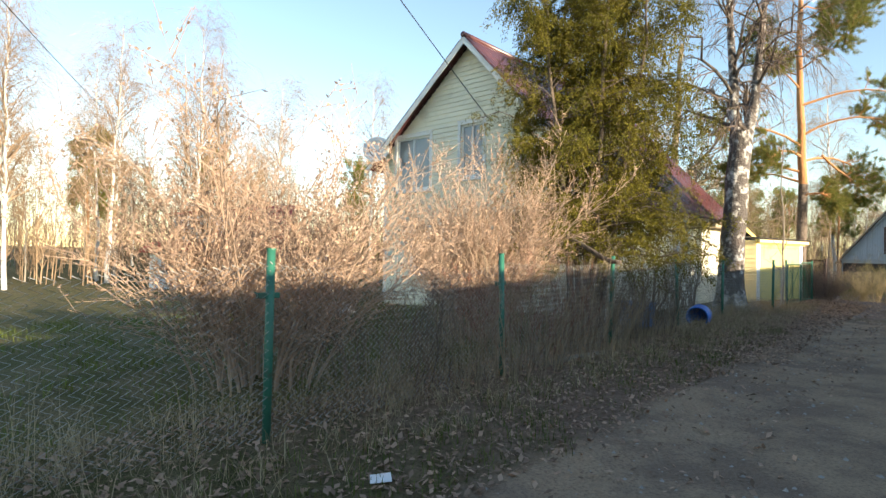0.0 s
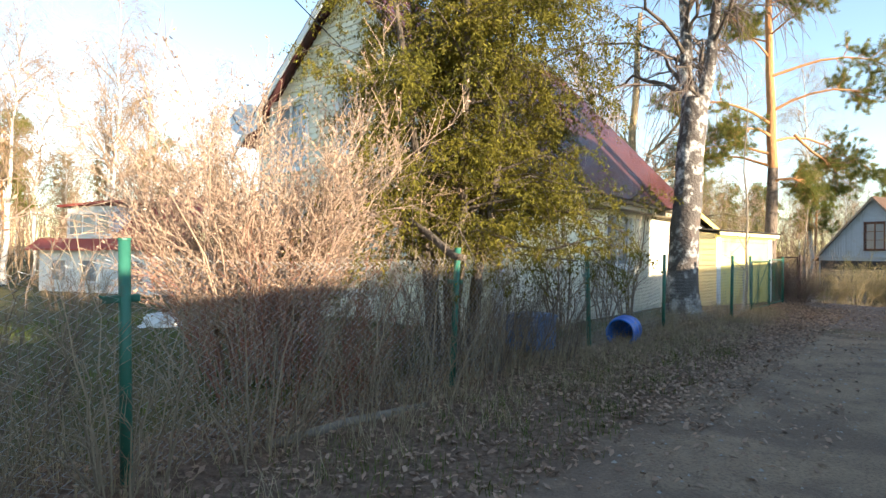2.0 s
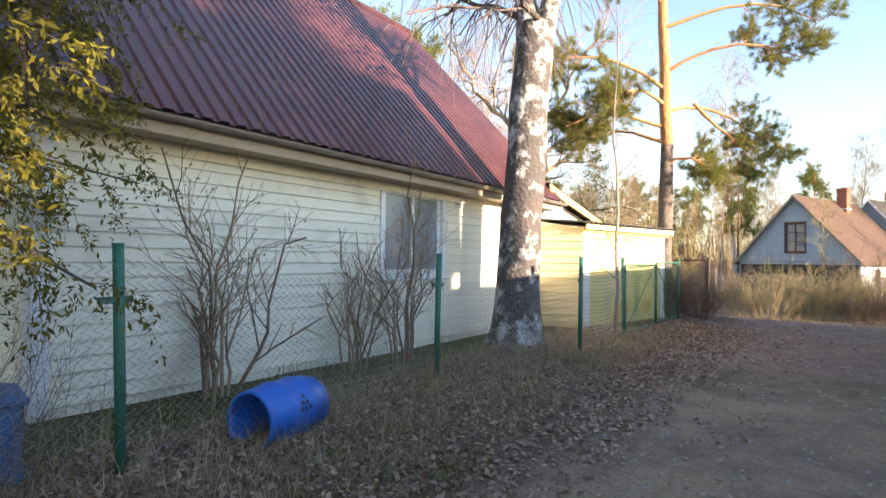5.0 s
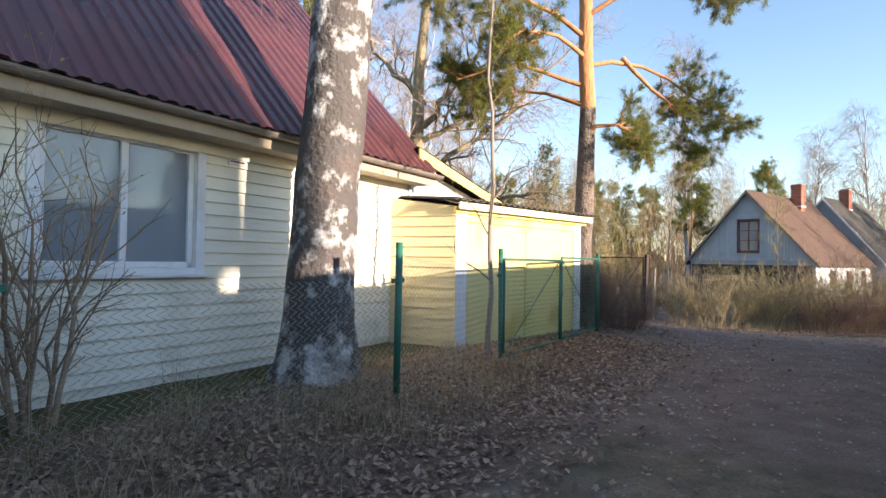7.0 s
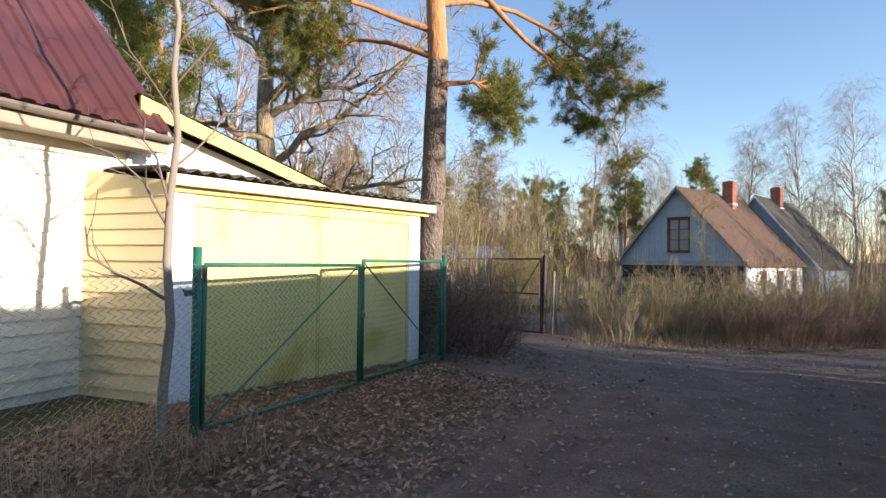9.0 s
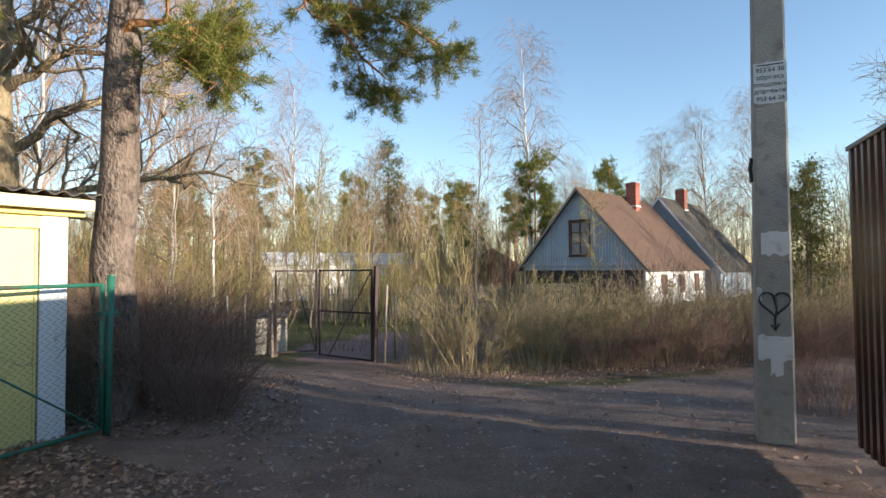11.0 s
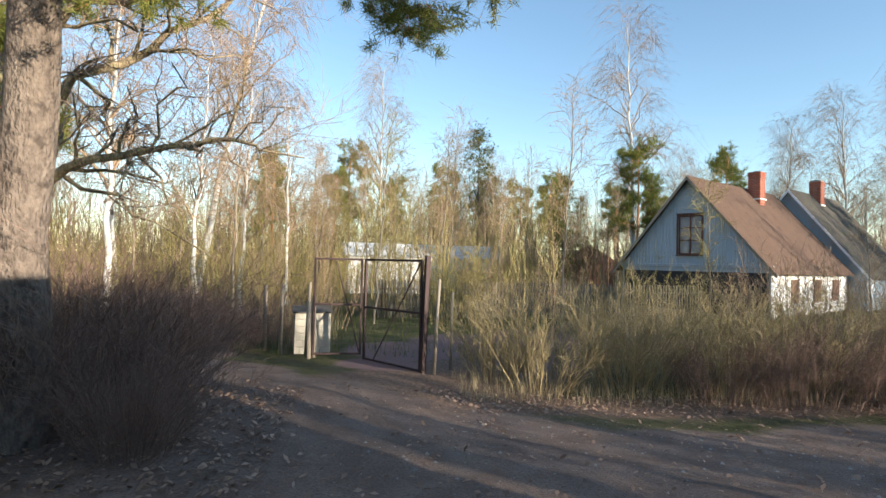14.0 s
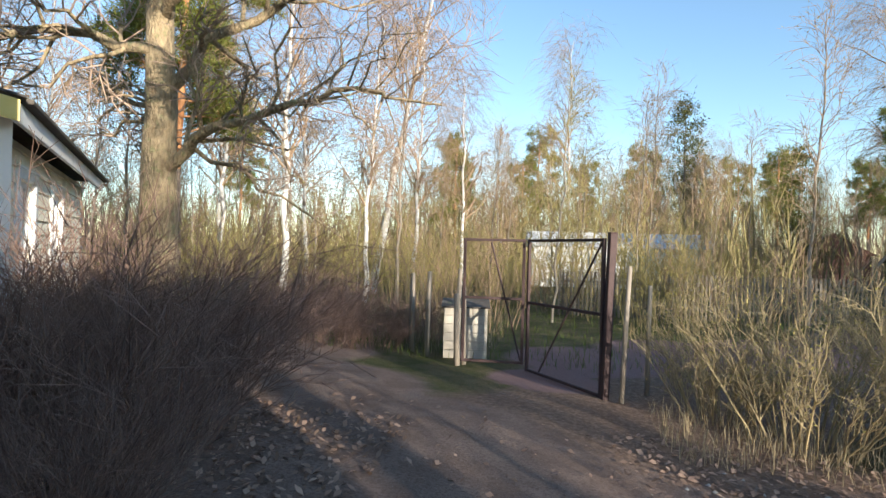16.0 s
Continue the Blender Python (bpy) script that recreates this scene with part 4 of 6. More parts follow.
GP = Vector((16.58, 24.42))
gz = -0.33
gpst = thing("gate_post", "dark rusty square iron gate post", "gate post", pose(GP.x, GP.y, gz, 0, 1.5, 20))
part("shaft", Build().box((-0.04, -0.04, -0.1), (0.04, 0.04, 1.97)), M_RUST, gpst)
part("cap", Build().box((-0.045, -0.045, 1.97), (0.045, 0.045, 1.985)), M_RUST, gpst)
B1, B2 = Vector((15.62, 25.66)), Vector((14.75, 25.62))
d1 = B1 - GP
iron_gate(pose(GP.x + d1.x * 0.04, GP.y + d1.y * 0.04, gz + 0.12, 0, 0, math.degrees(math.atan2(d1.y, d1.x))), d1.length * 0.94, 1.80, "rusty iron gate leaf standing half open")
d2 = B2 - B1
iron_gate(pose(B1.x + d2.x * 0.06, B1.y + d2.y * 0.06, gz + 0.20, 0, 0, math.degrees(math.atan2(d2.y, d2.x))), d2.length * 0.94, 1.72, "rusty iron gate leaf with diagonal brace", True)
for x, y, h, r in ((14.68, 25.6, 1.0, 0.045), (14.6, 25.9, 1.35, 0.035), (14.1, 26.2, 1.3, 0.04), (13.75, 26.6, 1.25, 0.045), (16.75, 24.3, 1.5, 0.03), (17.1, 24.9, 1.3, 0.03), (14.75, 25.72, 1.1, 0.04)):
    p = thing("wooden_post", "thin weathered wooden fence post", "fence post", pose(x, y, ground_z(x, y), 2 * math.sin(x * 9), 2 * math.cos(y * 7), 0), "wooden posts by the gate")
    part("shaft", Build().tube([(0, 0, -0.2), (0, 0, h * 0.5), (0.01, 0, h)], [r, r * 0.95, r * 0.85], 7), M_WOODG, p, smooth=True)
hut = thing("compost_box", "pale weathered board box with sloping lid", "wooden box", pose(14.63, 26.5, ground_z(14.63, 26.5), 0, 0, 10) @ Matrix.Diagonal((0.6, 0.6, 0.68, 1)))
for k in range(6):
    part("board", Build().box((-0.55, -0.42, 0.02 + k * 0.19), (0.55, -0.39, 0.2 + k * 0.19)), M_PALEWOOD, hut)
part("side", Build().box((-0.55, -0.388, 0), (-0.52, 0.4, 1.1)).box((0.52, -0.388, 0), (0.55, 0.4, 1.1)).box((-0.52, 0.37, 0), (0.52, 0.4, 1.1)), M_PALEWOOD, hut)
part("lid", Build().poly([(-0.62, -0.5, 1.14), (0.62, -0.5, 1.14), (0.62, 0.46, 1.26), (-0.62, 0.46, 1.26)], (0, 0, 0.03)), M_ROOF_OLD, hut)


# ---- the pale blue house with chimneys ----
def chimney(m, h, w=0.28):
    c = thing("chimney", "red brick chimney with corbelled top", "chimney", m)
    part("core", Build().box((-w + 0.012, -w + 0.012, -0.6), (w - 0.012, w - 0.012, h)), M_MORTAR, c)
    rows = int(h / 0.085)
    if "brick" not in bpy.data.meshes:
        Build().box((-0.122, -0.058, -0.034), (0.122, 0.058, 0.034)).mesh("brick", M_BRICK)
    bm = bpy.data.meshes["brick"]
    for k in range(-6, rows):
        out = 0.03 if k >= rows - 3 else 0.0
        z = 0.085 * k + 0.04
        for s in range(4):
            for j in (-1, 1):
                o = part("brick", bm, None, c)
                off = 0.06 if k % 2 else -0.06
                o.matrix_basis = pose(0, 0, 0, 0, 0, 90 * s) @ pose(j * 0.135 + off * 0.9, -w + 0.05 - out, z)
    part("flue", Build().box((-0.1, -0.1, h), (0.1, 0.1, h + 0.05)), M_DARK, c)
    part("flashing", Build().box((-w - 0.06, -w - 0.06, -0.12), (w + 0.06, w + 0.06, -0.05)), M_WHITE, c, "pale sheet flashing")
    return c


H2 = pose(28.08, 41.7, -0.8, 0, 0, math.degrees(math.atan2(-5.8, 3.49)))
W2, EZ, RZ, LEN2 = 6.77, 2.55, 6.45, 9.0
h2 = thing("old_house", "old pale blue boarded house with rusty brown roof", "house", H2)
GW = (2.85, 3.95, 3.0, 4.75)
slope2 = (RZ - EZ) / (W2 / 2)
wall_with_holes("gable", W2, [(0, EZ), (W2 / 2, RZ), (W2, EZ)], [GW], 0.15, M_BLUEWALL, h2, "pale blue boarded gable")
window(h2, *GW, (0.5,), M_FRAME, bars=(0.36, 0.68), curtain=False, trim=0.07)
for sgn in (-1, 1):
    for k in range(22):
        # diagonal boards on either side of the window
        x0 = W2 / 2 + sgn * (0.62 + k * 0.16)
        zb, zt = EZ + 0.02, EZ + (W2 / 2 - abs(x0 - W2 / 2)) * slope2 - 0.05
        if zt - zb < 0.12:
            continue
        run = min(0.8 * (zt - zb), 1.6)
        xa, xb = x0, x0 - sgn * 0.0
        dx = sgn * 0.5 * (zt - zb) * 0.5
        e = 0.145
        x1b = x0 + sgn * 0.15
        zt2 = max(zb + 0.02, EZ + (W2 / 2 - abs(x1b - W2 / 2)) * slope2 - 0.05)
        part("board", Build().poly([(x0, -0.022, zb), (x1b, -0.022, zb), (x1b, -0.022, zt2), (x0, -0.022, zt)], (0, 0.018, 0)), M_BLUEWALL, h2)
for k in range(6):
    z = EZ + 2.45 + 0.16 * k
    half = (RZ - z - 0.2) / slope2
    if half > 0.1:
        part("board", Build().box((W2 / 2 - min(half, 0.6), -0.03, z), (W2 / 2 + min(half, 0.6), -0.01, z + 0.15)), M_BLUEWALL, h2)
# flat panel on the wall face; its dark colour stands in for shade
part("lower_wall", Build().box((0.1, -0.02, 0), (W2 - 0.1, 0.0, EZ - 0.3)), M_DARK, h2, "near-black panel painted as shade under the gable")
part("gable_beam", Build().box((-0.1, -0.06, EZ - 0.12), (W2 + 0.1, 0.0, EZ + 0.02)), M_BLUEWALL, h2)
part("side_wall", Build().box((W2 - 0.12, 0.15, 0), (W2, LEN2, EZ)), M_WHITE, h2, "whitewashed side wall")
part("side_wall", Build().box((0, 0.15, 0), (0.12, LEN2, EZ)), M_WHITE, h2)
for y in (2.0, 4.6, 7.0):
    part("window", Build().box((W2 - 0.03, y, 1.0), (W2 + 0.03, y + 0.8, 2.0)), M_FRAME, h2)
for s in (-1, 1):
    dv = Vector((s * (W2 / 2 + 0.35), 0, -(W2 / 2 + 0.35) * slope2))
    part("roof_slope", corrugated((W2 / 2, -0.35, RZ + 0.05), (0, 1, 0), LEN2 + 0.3, dv, dv.length, 0.16, 0.03), M_H2ROOF, h2, "rusty brown corrugated sheet")
    part("verge_board", Build().poly([(W2 / 2, -0.36, RZ + 0.03), (W2 / 2 + dv.x, -0.36, RZ + 0.03 + dv.z), (W2 / 2 + dv.x, -0.36, RZ - 0.12 + dv.z), (W2 / 2, -0.36, RZ - 0.14)], (0, 0.03, 0)), M_WOODG, h2)
chimney(H2 @ pose(W2 / 2 + 0.5, 5.6, RZ - 0.45), 1.3)
h3 = thing("old_house_wing", "grey lichen-roofed wing of the old house", "house", H2 @ pose(0.6, LEN2 + 0.4, 0))
W3, RZ3, LEN3 = 6.9, 6.75, 7.0
part("wall", Build().poly([(0, 0, 0), (W3, 0, 0), (W3, 0, EZ - 0.2), (W3 / 2, 0, RZ3), (0, 0, EZ - 0.2)], (0, LEN3, 0)), M_BLUEWALL, h3)
for s in (-1, 1):
    dv = Vector((s * (W3 / 2 + 0.3), 0, -(W3 / 2 + 0.3) * (RZ3 - EZ + 0.2) / (W3 / 2)))
    part("roof_slope", corrugated((W3 / 2, -0.3, RZ3 + 0.06), (0, 1, 0), LEN3 + 0.6, dv, dv.length, 0.16, 0.03), M_ROOF_OLD, h3)
    part("verge_board", Build().poly([(W3 / 2, -0.33, RZ3 + 0.05), (W3 / 2 + dv.x, -0.33, RZ3 + 0.05 + dv.z), (W3 / 2 + dv.x, -0.33, RZ3 - 0.1 + dv.z), (W3 / 2, -0.33, RZ3 - 0.12)], (0, 0.03, 0)), M_WHITE, h3)
chimney(H2 @ pose(W2 / 2 + 0.9, LEN2 + 3.6, RZ3 - 0.5), 1.35)

# ---- white house with red roof across the garden ----
RH = pose(-17.0, 26.5, -0.75, 0, 0, -14)
rh = thing("red_roofed_house", "white house with red roof and glazed dormer", "house", RH)
part("wall", Build().box((0, 0, 0), (8.2, 6, 2.25)), M_WHITE, rh, "white rendered walls")
part("dormer", Build().box((1.3, 0.3, 2.3), (4.0, 3.5, 4.3)), M_WHITE, rh, "white dormer")
for x in (1.5, 2.3, 3.1):
    part("window", Build().box((x, 0.25, 3.0), (x + 0.68, 0.32, 3.95)), M_GLASS, rh)
    part("window_frame", Build().box((x - 0.06, 0.24, 2.95), (x, 0.3, 4.0)).box((x, 0.24, 2.94), (x + 0.68, 0.3, 3.0)).box((x, 0.24, 3.95), (x + 0.68, 0.3, 4.0)), M_WHITE, rh)
part("dormer_roof", Build().poly([(1.0, 0.0, 4.25), (4.3, 0.0, 4.45), (5.1, 4.2, 4.75), (1.0, 4.2, 4.5)], (0, 0, 0.1)), M_RED, rh)
part("roof", Build().poly([(4.0, -0.4, 2.3), (8.6, -0.4, 2.3), (7.0, 3.0, 4.9), (4.0, 3.0, 4.9)], (0, 0.02, 0.1)), M_RED, rh, "red sheet roof")
part("roof", Build().poly([(-0.4, -0.4, 2.25), (4.0, -0.4, 2.25), (4.0, 0.3, 2.75), (-0.4, 0.3, 2.75)], (0, 0.02, 0.08)), M_RED, rh)
for x in (0.8, 2.6, 5.2, 6.6):
    part("window", Build().box((x, -0.03, 0.9), (x + 0.8, 0.02, 1.8)), M_GLASS, rh)
    part("window_frame", Build().box((x - 0.08, -0.04, 0.82), (x, 0.0, 1.88)).box((x + 0.8, -0.04, 0.82), (x + 0.88, 0.0, 1.88)).box((x, -0.04, 1.8), (x + 0.8, 0.0, 1.88)), M_WHITE, rh)

# unseen house added behind the brown fence to shade the front wall and lane
nb = thing("neighbour_house", "unseen plain boarded house added for shade", "house", PLAN @ pose(-2.2, -25.0, 0))
part("wall", Build().box((0, 0, 0), (6.2, 6, 6.0)), M_BLUEWALL, nb)
part("roof", Build().poly([(-0.3, -0.4, 5.9), (-0.3, 6.4, 5.9), (-0.3, 3, 9.0)], (6.8, 0, 0)), M_ROOF_OLD, nb)

# overhead cables
for pts in ([(0.82, 12.8, 5.3), (-0.4, 9.6, 6.0), (-5.0, -3.0, 9.0)], [(-14, 19, 6.8), (-9.6, 8.6, 6.6), (-4, -5, 8.0)], [(19.1, 17.7, 8.6), (22, 14, 7.6), (26, 9.5, 8.2)]):
    P = [Vector(p) for p in pts]
    cv = [tuple((1 - t) ** 2 * P[0] + 2 * t * (1 - t) * P[1] + t * t * P[2]) for t in np.linspace(0, 1, 24)]
    tagged(part("overhead_cable", Build().tube(cv, 0.011, 5), M_CABLE), "thin black overhead cable", "cable")


# ---- plants ----
def np_mesh(name, V, F, material, smooth=False):
    """A mesh from arrays; every face has as many corners as F has columns."""
    me = bpy.data.meshes.new(name)
    n, k = F.shape
    me.vertices.add(len(V))
    me.vertices.foreach_set("co", np.ascontiguousarray(V, np.float32).ravel())
    me.loops.add(n * k)
    me.loops.foreach_set("vertex_index", np.ascontiguousarray(F, np.int32).ravel())
    me.polygons.add(n)
    me.polygons.foreach_set("loop_start", np.arange(n, dtype=np.int32) * k)
    me.materials.append(material)
    if smooth:
        me.polygons.foreach_set("use_smooth", np.ones(n, bool))
    me.update(calc_edges=True)
    return me


def unit(a):
    return a / (np.linalg.norm(a, axis=-1, keepdims=True) + 1e-9)


def tubes(P, R, k):
    """Vertices and quads of N tubes: P is N x m x 3, R is N x m."""
    N, m, _ = P.shape
    D = unit(np.gradient(P, axis=1))
    ref = np.where(np.abs(D[:, :1, 2:3]) < 0.9, np.array((0, 0, 1.0)), np.array((1.0, 0, 0)))
    S = unit(np.cross(D, np.broadcast_to(ref, D.shape)))
    W = np.cross(D, S)
    a = np.arange(k) * 2 * math.pi / k
    V = P[:, :, None] + R[:, :, None, None] * (np.cos(a)[:, None] * S[:, :, None] + np.sin(a)[:, None] * W[:, :, None])
    i, j, s = np.meshgrid(np.arange(N), np.arange(m - 1), np.arange(k), indexing="ij")
    s2 = (s + 1) % k
    base = i * m * k + j * k
    F = np.stack([base + s, base + s2, base + k + s2, base + k + s], -1).reshape(-1, 4)
    return V.reshape(-1, 3), F


def join(pieces):
    Vs, Fs, o = [], [], 0
    for V, F in pieces:
        Vs.append(V)
        Fs.append(F + o)
        o += len(V)
    return np.concatenate(Vs), np.concatenate(Fs)


def sprout(rg, P, R, count, t0, t1, length, spread, up=0.0, droop=0.0, wig=0.06, m=4, thick=0.5, taper=0.3, rmin=0.002, shrink=0.6):
    """Side shoots on every polyline of P between fractions t0 and t1."""
    N, M, _ = P.shape
    t = t0 + (t1 - t0) * (np.arange(count)[None] + rg.rand(N, count)) / count
    x = t * (M - 1)
    i = np.clip(x.astype(int), 0, M - 2)
    f = (x - i)[..., None]
    n = np.arange(N)[:, None]
    A, B = P[n, i], P[n, i + 1]
    base = A + (B - A) * f
    tan = unit(B - A)
    r0 = R[n, i] * (1 - f[..., 0]) + R[n, i + 1] * f[..., 0]
    rnd = rg.randn(N, count, 3)
    side = unit(rnd - (rnd * tan).sum(-1, keepdims=True) * tan)
    ang = np.radians(spread) * (0.7 + 0.6 * rg.rand(N, count, 1))
    d = unit(np.cos(ang) * tan + np.sin(ang) * side + np.array((0, 0, up)))
    L = length * (1 - shrink * t) * (0.6 + 0.8 * rg.rand(N, count))
    s = np.linspace(0, 1, m)[None, None, :, None]
    Q = base[:, :, None] + d[:, :, None] * (s * L[:, :, None, None])
    Q[..., 2] -= droop * (s[..., 0] ** 2) * L[..., None]
    Q += rg.randn(*Q.shape) * (wig * L[..., None, None]) * s
    rr = np.maximum(np.minimum(r0 * thick, 0.03 * L + 0.002), rmin)[..., None] * (1 - (1 - taper) * np.linspace(0, 1, m))
    return Q.reshape(-1, m, 3), rr.reshape(-1, m)


def stem(rg, pts, r0, r1, m=10, wig=0.03):
    """One bent stem through a few points."""
    C = np.array(pts, float)
    x = np.linspace(0, len(C) - 1, m)
    i = np.clip(x.astype(int), 0, len(C) - 2)
    f = (x - i)[:, None]
    P = C[i] * (1 - f) + C[i + 1] * f
    P[1:-1] = P[1:-1] * 0.5 + (P[:-2] + P[2:]) * 0.25
    P[1:] += rg.randn(m - 1, 3) * wig * np.array((1, 1, 0.3))
    return P[None], (r0 + (r1 - r0) * np.linspace(0, 1, m) ** 0.8)[None]


def cards(rg, P, count, size, droop=0.3, jitter=0.04, narrow=0.45, fold=0.0):
    """Small pointed leaves scattered along polylines, as quads."""
    N, M, _ = P.shape
    t = rg.rand(N, count) * (M - 1)
    i = np.clip(t.astype(int), 0, M - 2)
    f = (t - i)[..., None]
    n = np.arange(N)[:, None]
    A, B = P[n, i], P[n, i + 1]
    c = (A + (B - A) * f + rg.randn(N, count, 3) * jitter).reshape(-1, 3)
    d = unit(rg.randn(len(c), 3) + 0.6 * unit(B - A).reshape(-1, 3) - np.array((0, 0, droop)))
    w = unit(np.cross(d, rg.randn(len(c), 3)))
    L = (size * (0.6 + 0.8 * rg.rand(len(c))))[:, None]
    V = np.stack([c, c + d * L * 0.5 + w * L * narrow * 0.5, c + d * L, c + d * L * 0.5 - w * L * narrow * 0.5], 1).reshape(-1, 3)
    return V, np.arange(len(V)).reshape(-1, 4)


MANY = ("twig_crown", "bud_crown", "stem_crown", "limb_crown", "branch_crown", "crown", "foliage")


def plant(name, label, category, m, pieces, group=""):
    """A plant from parts: (name, mesh) pairs under one empty."""
    t = thing(name, label, category, m, group)
    for pn, me in pieces:
        part(pn, me, None, t, kind="stuff" if pn in MANY else "")
    return t


def birch_pieces(seed, h, r, lean=(0, 0), twigs=(32, 7, 4), bark=None, weep=0.35, twig_mat=None, lowest=0.3, spread=0.26, buds=0, rmin=0.011):
    rg = np.random.RandomState(seed)
    P, R = stem(rg, [(0, 0, -0.2), (lean[0] * 0.3, lean[1] * 0.3, h * 0.35), (lean[0] * 0.7, lean[1] * 0.7, h * 0.7), (lean[0], lean[1], h)], r, 0.012, 14, 0.012 * h * 0.4)
    L1, R1 = sprout(rg, P, R, twigs[0], lowest, 0.98, spread * h, 48, 0.35, 0.05, 0.04, 6, 0.5, 0.3, rmin, 0.62)
    L2, R2 = sprout(rg, L1, R1, twigs[1], 0.25, 1.0, 0.11 * h, 45, 0.1, weep * 0.5, 0.06, 4, 0.6, 0.5, rmin * 0.7, 0.4)
    L3, R3 = sprout(rg, L2, R2, twigs[2], 0.2, 1.0, 0.07 * h, 40, 0.0, weep * 1.6, 0.05, 2, 0.7, 0.6, rmin * 0.55, 0.2)
    bark, twig_mat = bark or M_BIRCHFAR, twig_mat or M_TWIGB
    out = [("trunk", np_mesh("trunk", *tubes(P, R, 9), bark, True)), ("limb_crown", np_mesh("limb_crown", *tubes(L1, R1, 5), twig_mat, True)),
           ("crown", np_mesh("crown", *join([tubes(L2, R2, 3), tubes(L3, R3, 3)]), twig_mat))]
    if buds:
        out.append(("foliage", np_mesh("foliage", *cards(rg, L3, buds, 0.05, 0.2, 0.03), M_BUDG)))
    return out


def spruce_pieces(seed, h, w, dens=1.3, card=0.24):
    rg = np.random.RandomState(seed)
    P, R = stem(rg, [(0, 0, -0.2), (0, 0, h * 0.5), (0.05, 0, h)], 0.014 * h, 0.01, 12, 0.01)
    n = int(110 * dens)
    L1, R1 = sprout(rg, P, R, n, 0.08, 0.985, w, 85, 0.0, 0.12, 0.03, 5, 0.3, 0.3, 0.006, 0.93)
    L2, R2 = sprout(rg, L1, R1, 7, 0.15, 1.0, w * 0.35, 50, 0.0, 0.25, 0.05, 3, 0.6, 0.5, 0.004, 0.4)
    V, F = join([cards(rg, L1, 12, card, 0.45, 0.05, 0.22), cards(rg, L2, 8, card * 0.9, 0.5, 0.05, 0.2)])
    return [("trunk", np_mesh("trunk", *tubes(P, R, 7), M_BARK, True)), ("crown", np_mesh("crown", V, F, M_SPRUCE))]


def needle_tufts(rg, P, per, nl, nw, count):
    """Sprays of thin needles at points along twigs."""
    N, M, _ = P.shape
    t = rg.rand(N, per) ** 0.6 * (M - 1)
    i = np.clip(t.astype(int), 0, M - 2)
    f = (t - i)[..., None]
    n = np.arange(N)[:, None]
    c = (P[n, i] * (1 - f) + P[n, i + 1] * f).reshape(-1, 3)
    tan = unit((P[n, i + 1] - P[n, i])).reshape(-1, 3)
    c = np.repeat(c, count, 0)
    d = unit(rg.randn(len(c), 3) * 0.75 + np.repeat(tan, count, 0) * 0.7 + np.array((0, 0, 0.25)))
    w = unit(np.cross(d, rg.randn(len(c), 3)))
    L = (nl * (0.7 + 0.6 * rg.rand(len(c))))[:, None]
    c = c + rg.randn(len(c), 3) * nl * 0.25
    V = np.stack([c - w * nw, c + w * nw, c + d * L], 1).reshape(-1, 3)
    return V, np.arange(len(V)).reshape(-1, 3)


def pine_pieces(seed, h, r, limbs=22, lowest=0.45, reach=0.22, per=7, count=16, nl=0.13, nw=0.006, own=None, far=False):
    rg = np.random.RandomState(seed)
    P, R = stem(rg, [(0, 0, -0.2), (0.1, 0, h * 0.3), (-0.05, 0.1, h * 0.65), (0.1, 0, h)], r, 0.05, 16, 0.02)
    cut = 6
    L1, R1 = sprout(rg, P, R, limbs, lowest, 0.98, reach * h, 72, 0.2, 0.0, 0.05, 7, 0.32, 0.3, 0.012, 0.55)
    if own is not None:
        O = [stem(rg, q, 0.055, 0.012, 7, 0.05) for q in own]
        L1 = np.concatenate([L1] + [o[0] for o in O])
        R1 = np.concatenate([R1] + [o[1] for o in O])
    L2, R2 = sprout(rg, L1, R1, 10 if far else 15, 0.38 if far else 0.42, 1.0, (0.075 if far else 0.052) * h, 52, 0.12, 0.0, 0.08, 5, 0.55, 0.4, 0.006, 0.3)
    L3, R3 = sprout(rg, L2, R2, 5 if far else 8, 0.2, 1.0, 0.03 * h, 48, 0.2, 0.0, 0.06, 3, 0.6, 0.5, 0.004, 0.2)
    V, F = needle_tufts(rg, L3, per, nl, nw, count)
    lo, hi = (P[:, :cut], R[:, :cut]), (P[:, cut - 1:], R[:, cut - 1:])
    return [("trunk", np_mesh("trunk", *tubes(*lo, 14), M_PINEBARK, True)), ("upper_trunk", np_mesh("upper_trunk", *tubes(*hi, 12), M_PINETOP, True)),
            ("limb_crown", np_mesh("limb_crown", *(join([tubes(L1, R1, 4), tubes(L2, R2, 3)]) if far else join([tubes(L1, R1, 6), tubes(L2, R2, 4), tubes(L3, R3, 3)])), M_PINETOP, True)), ("crown", np_mesh("crown", V, F, M_NEEDLE))]


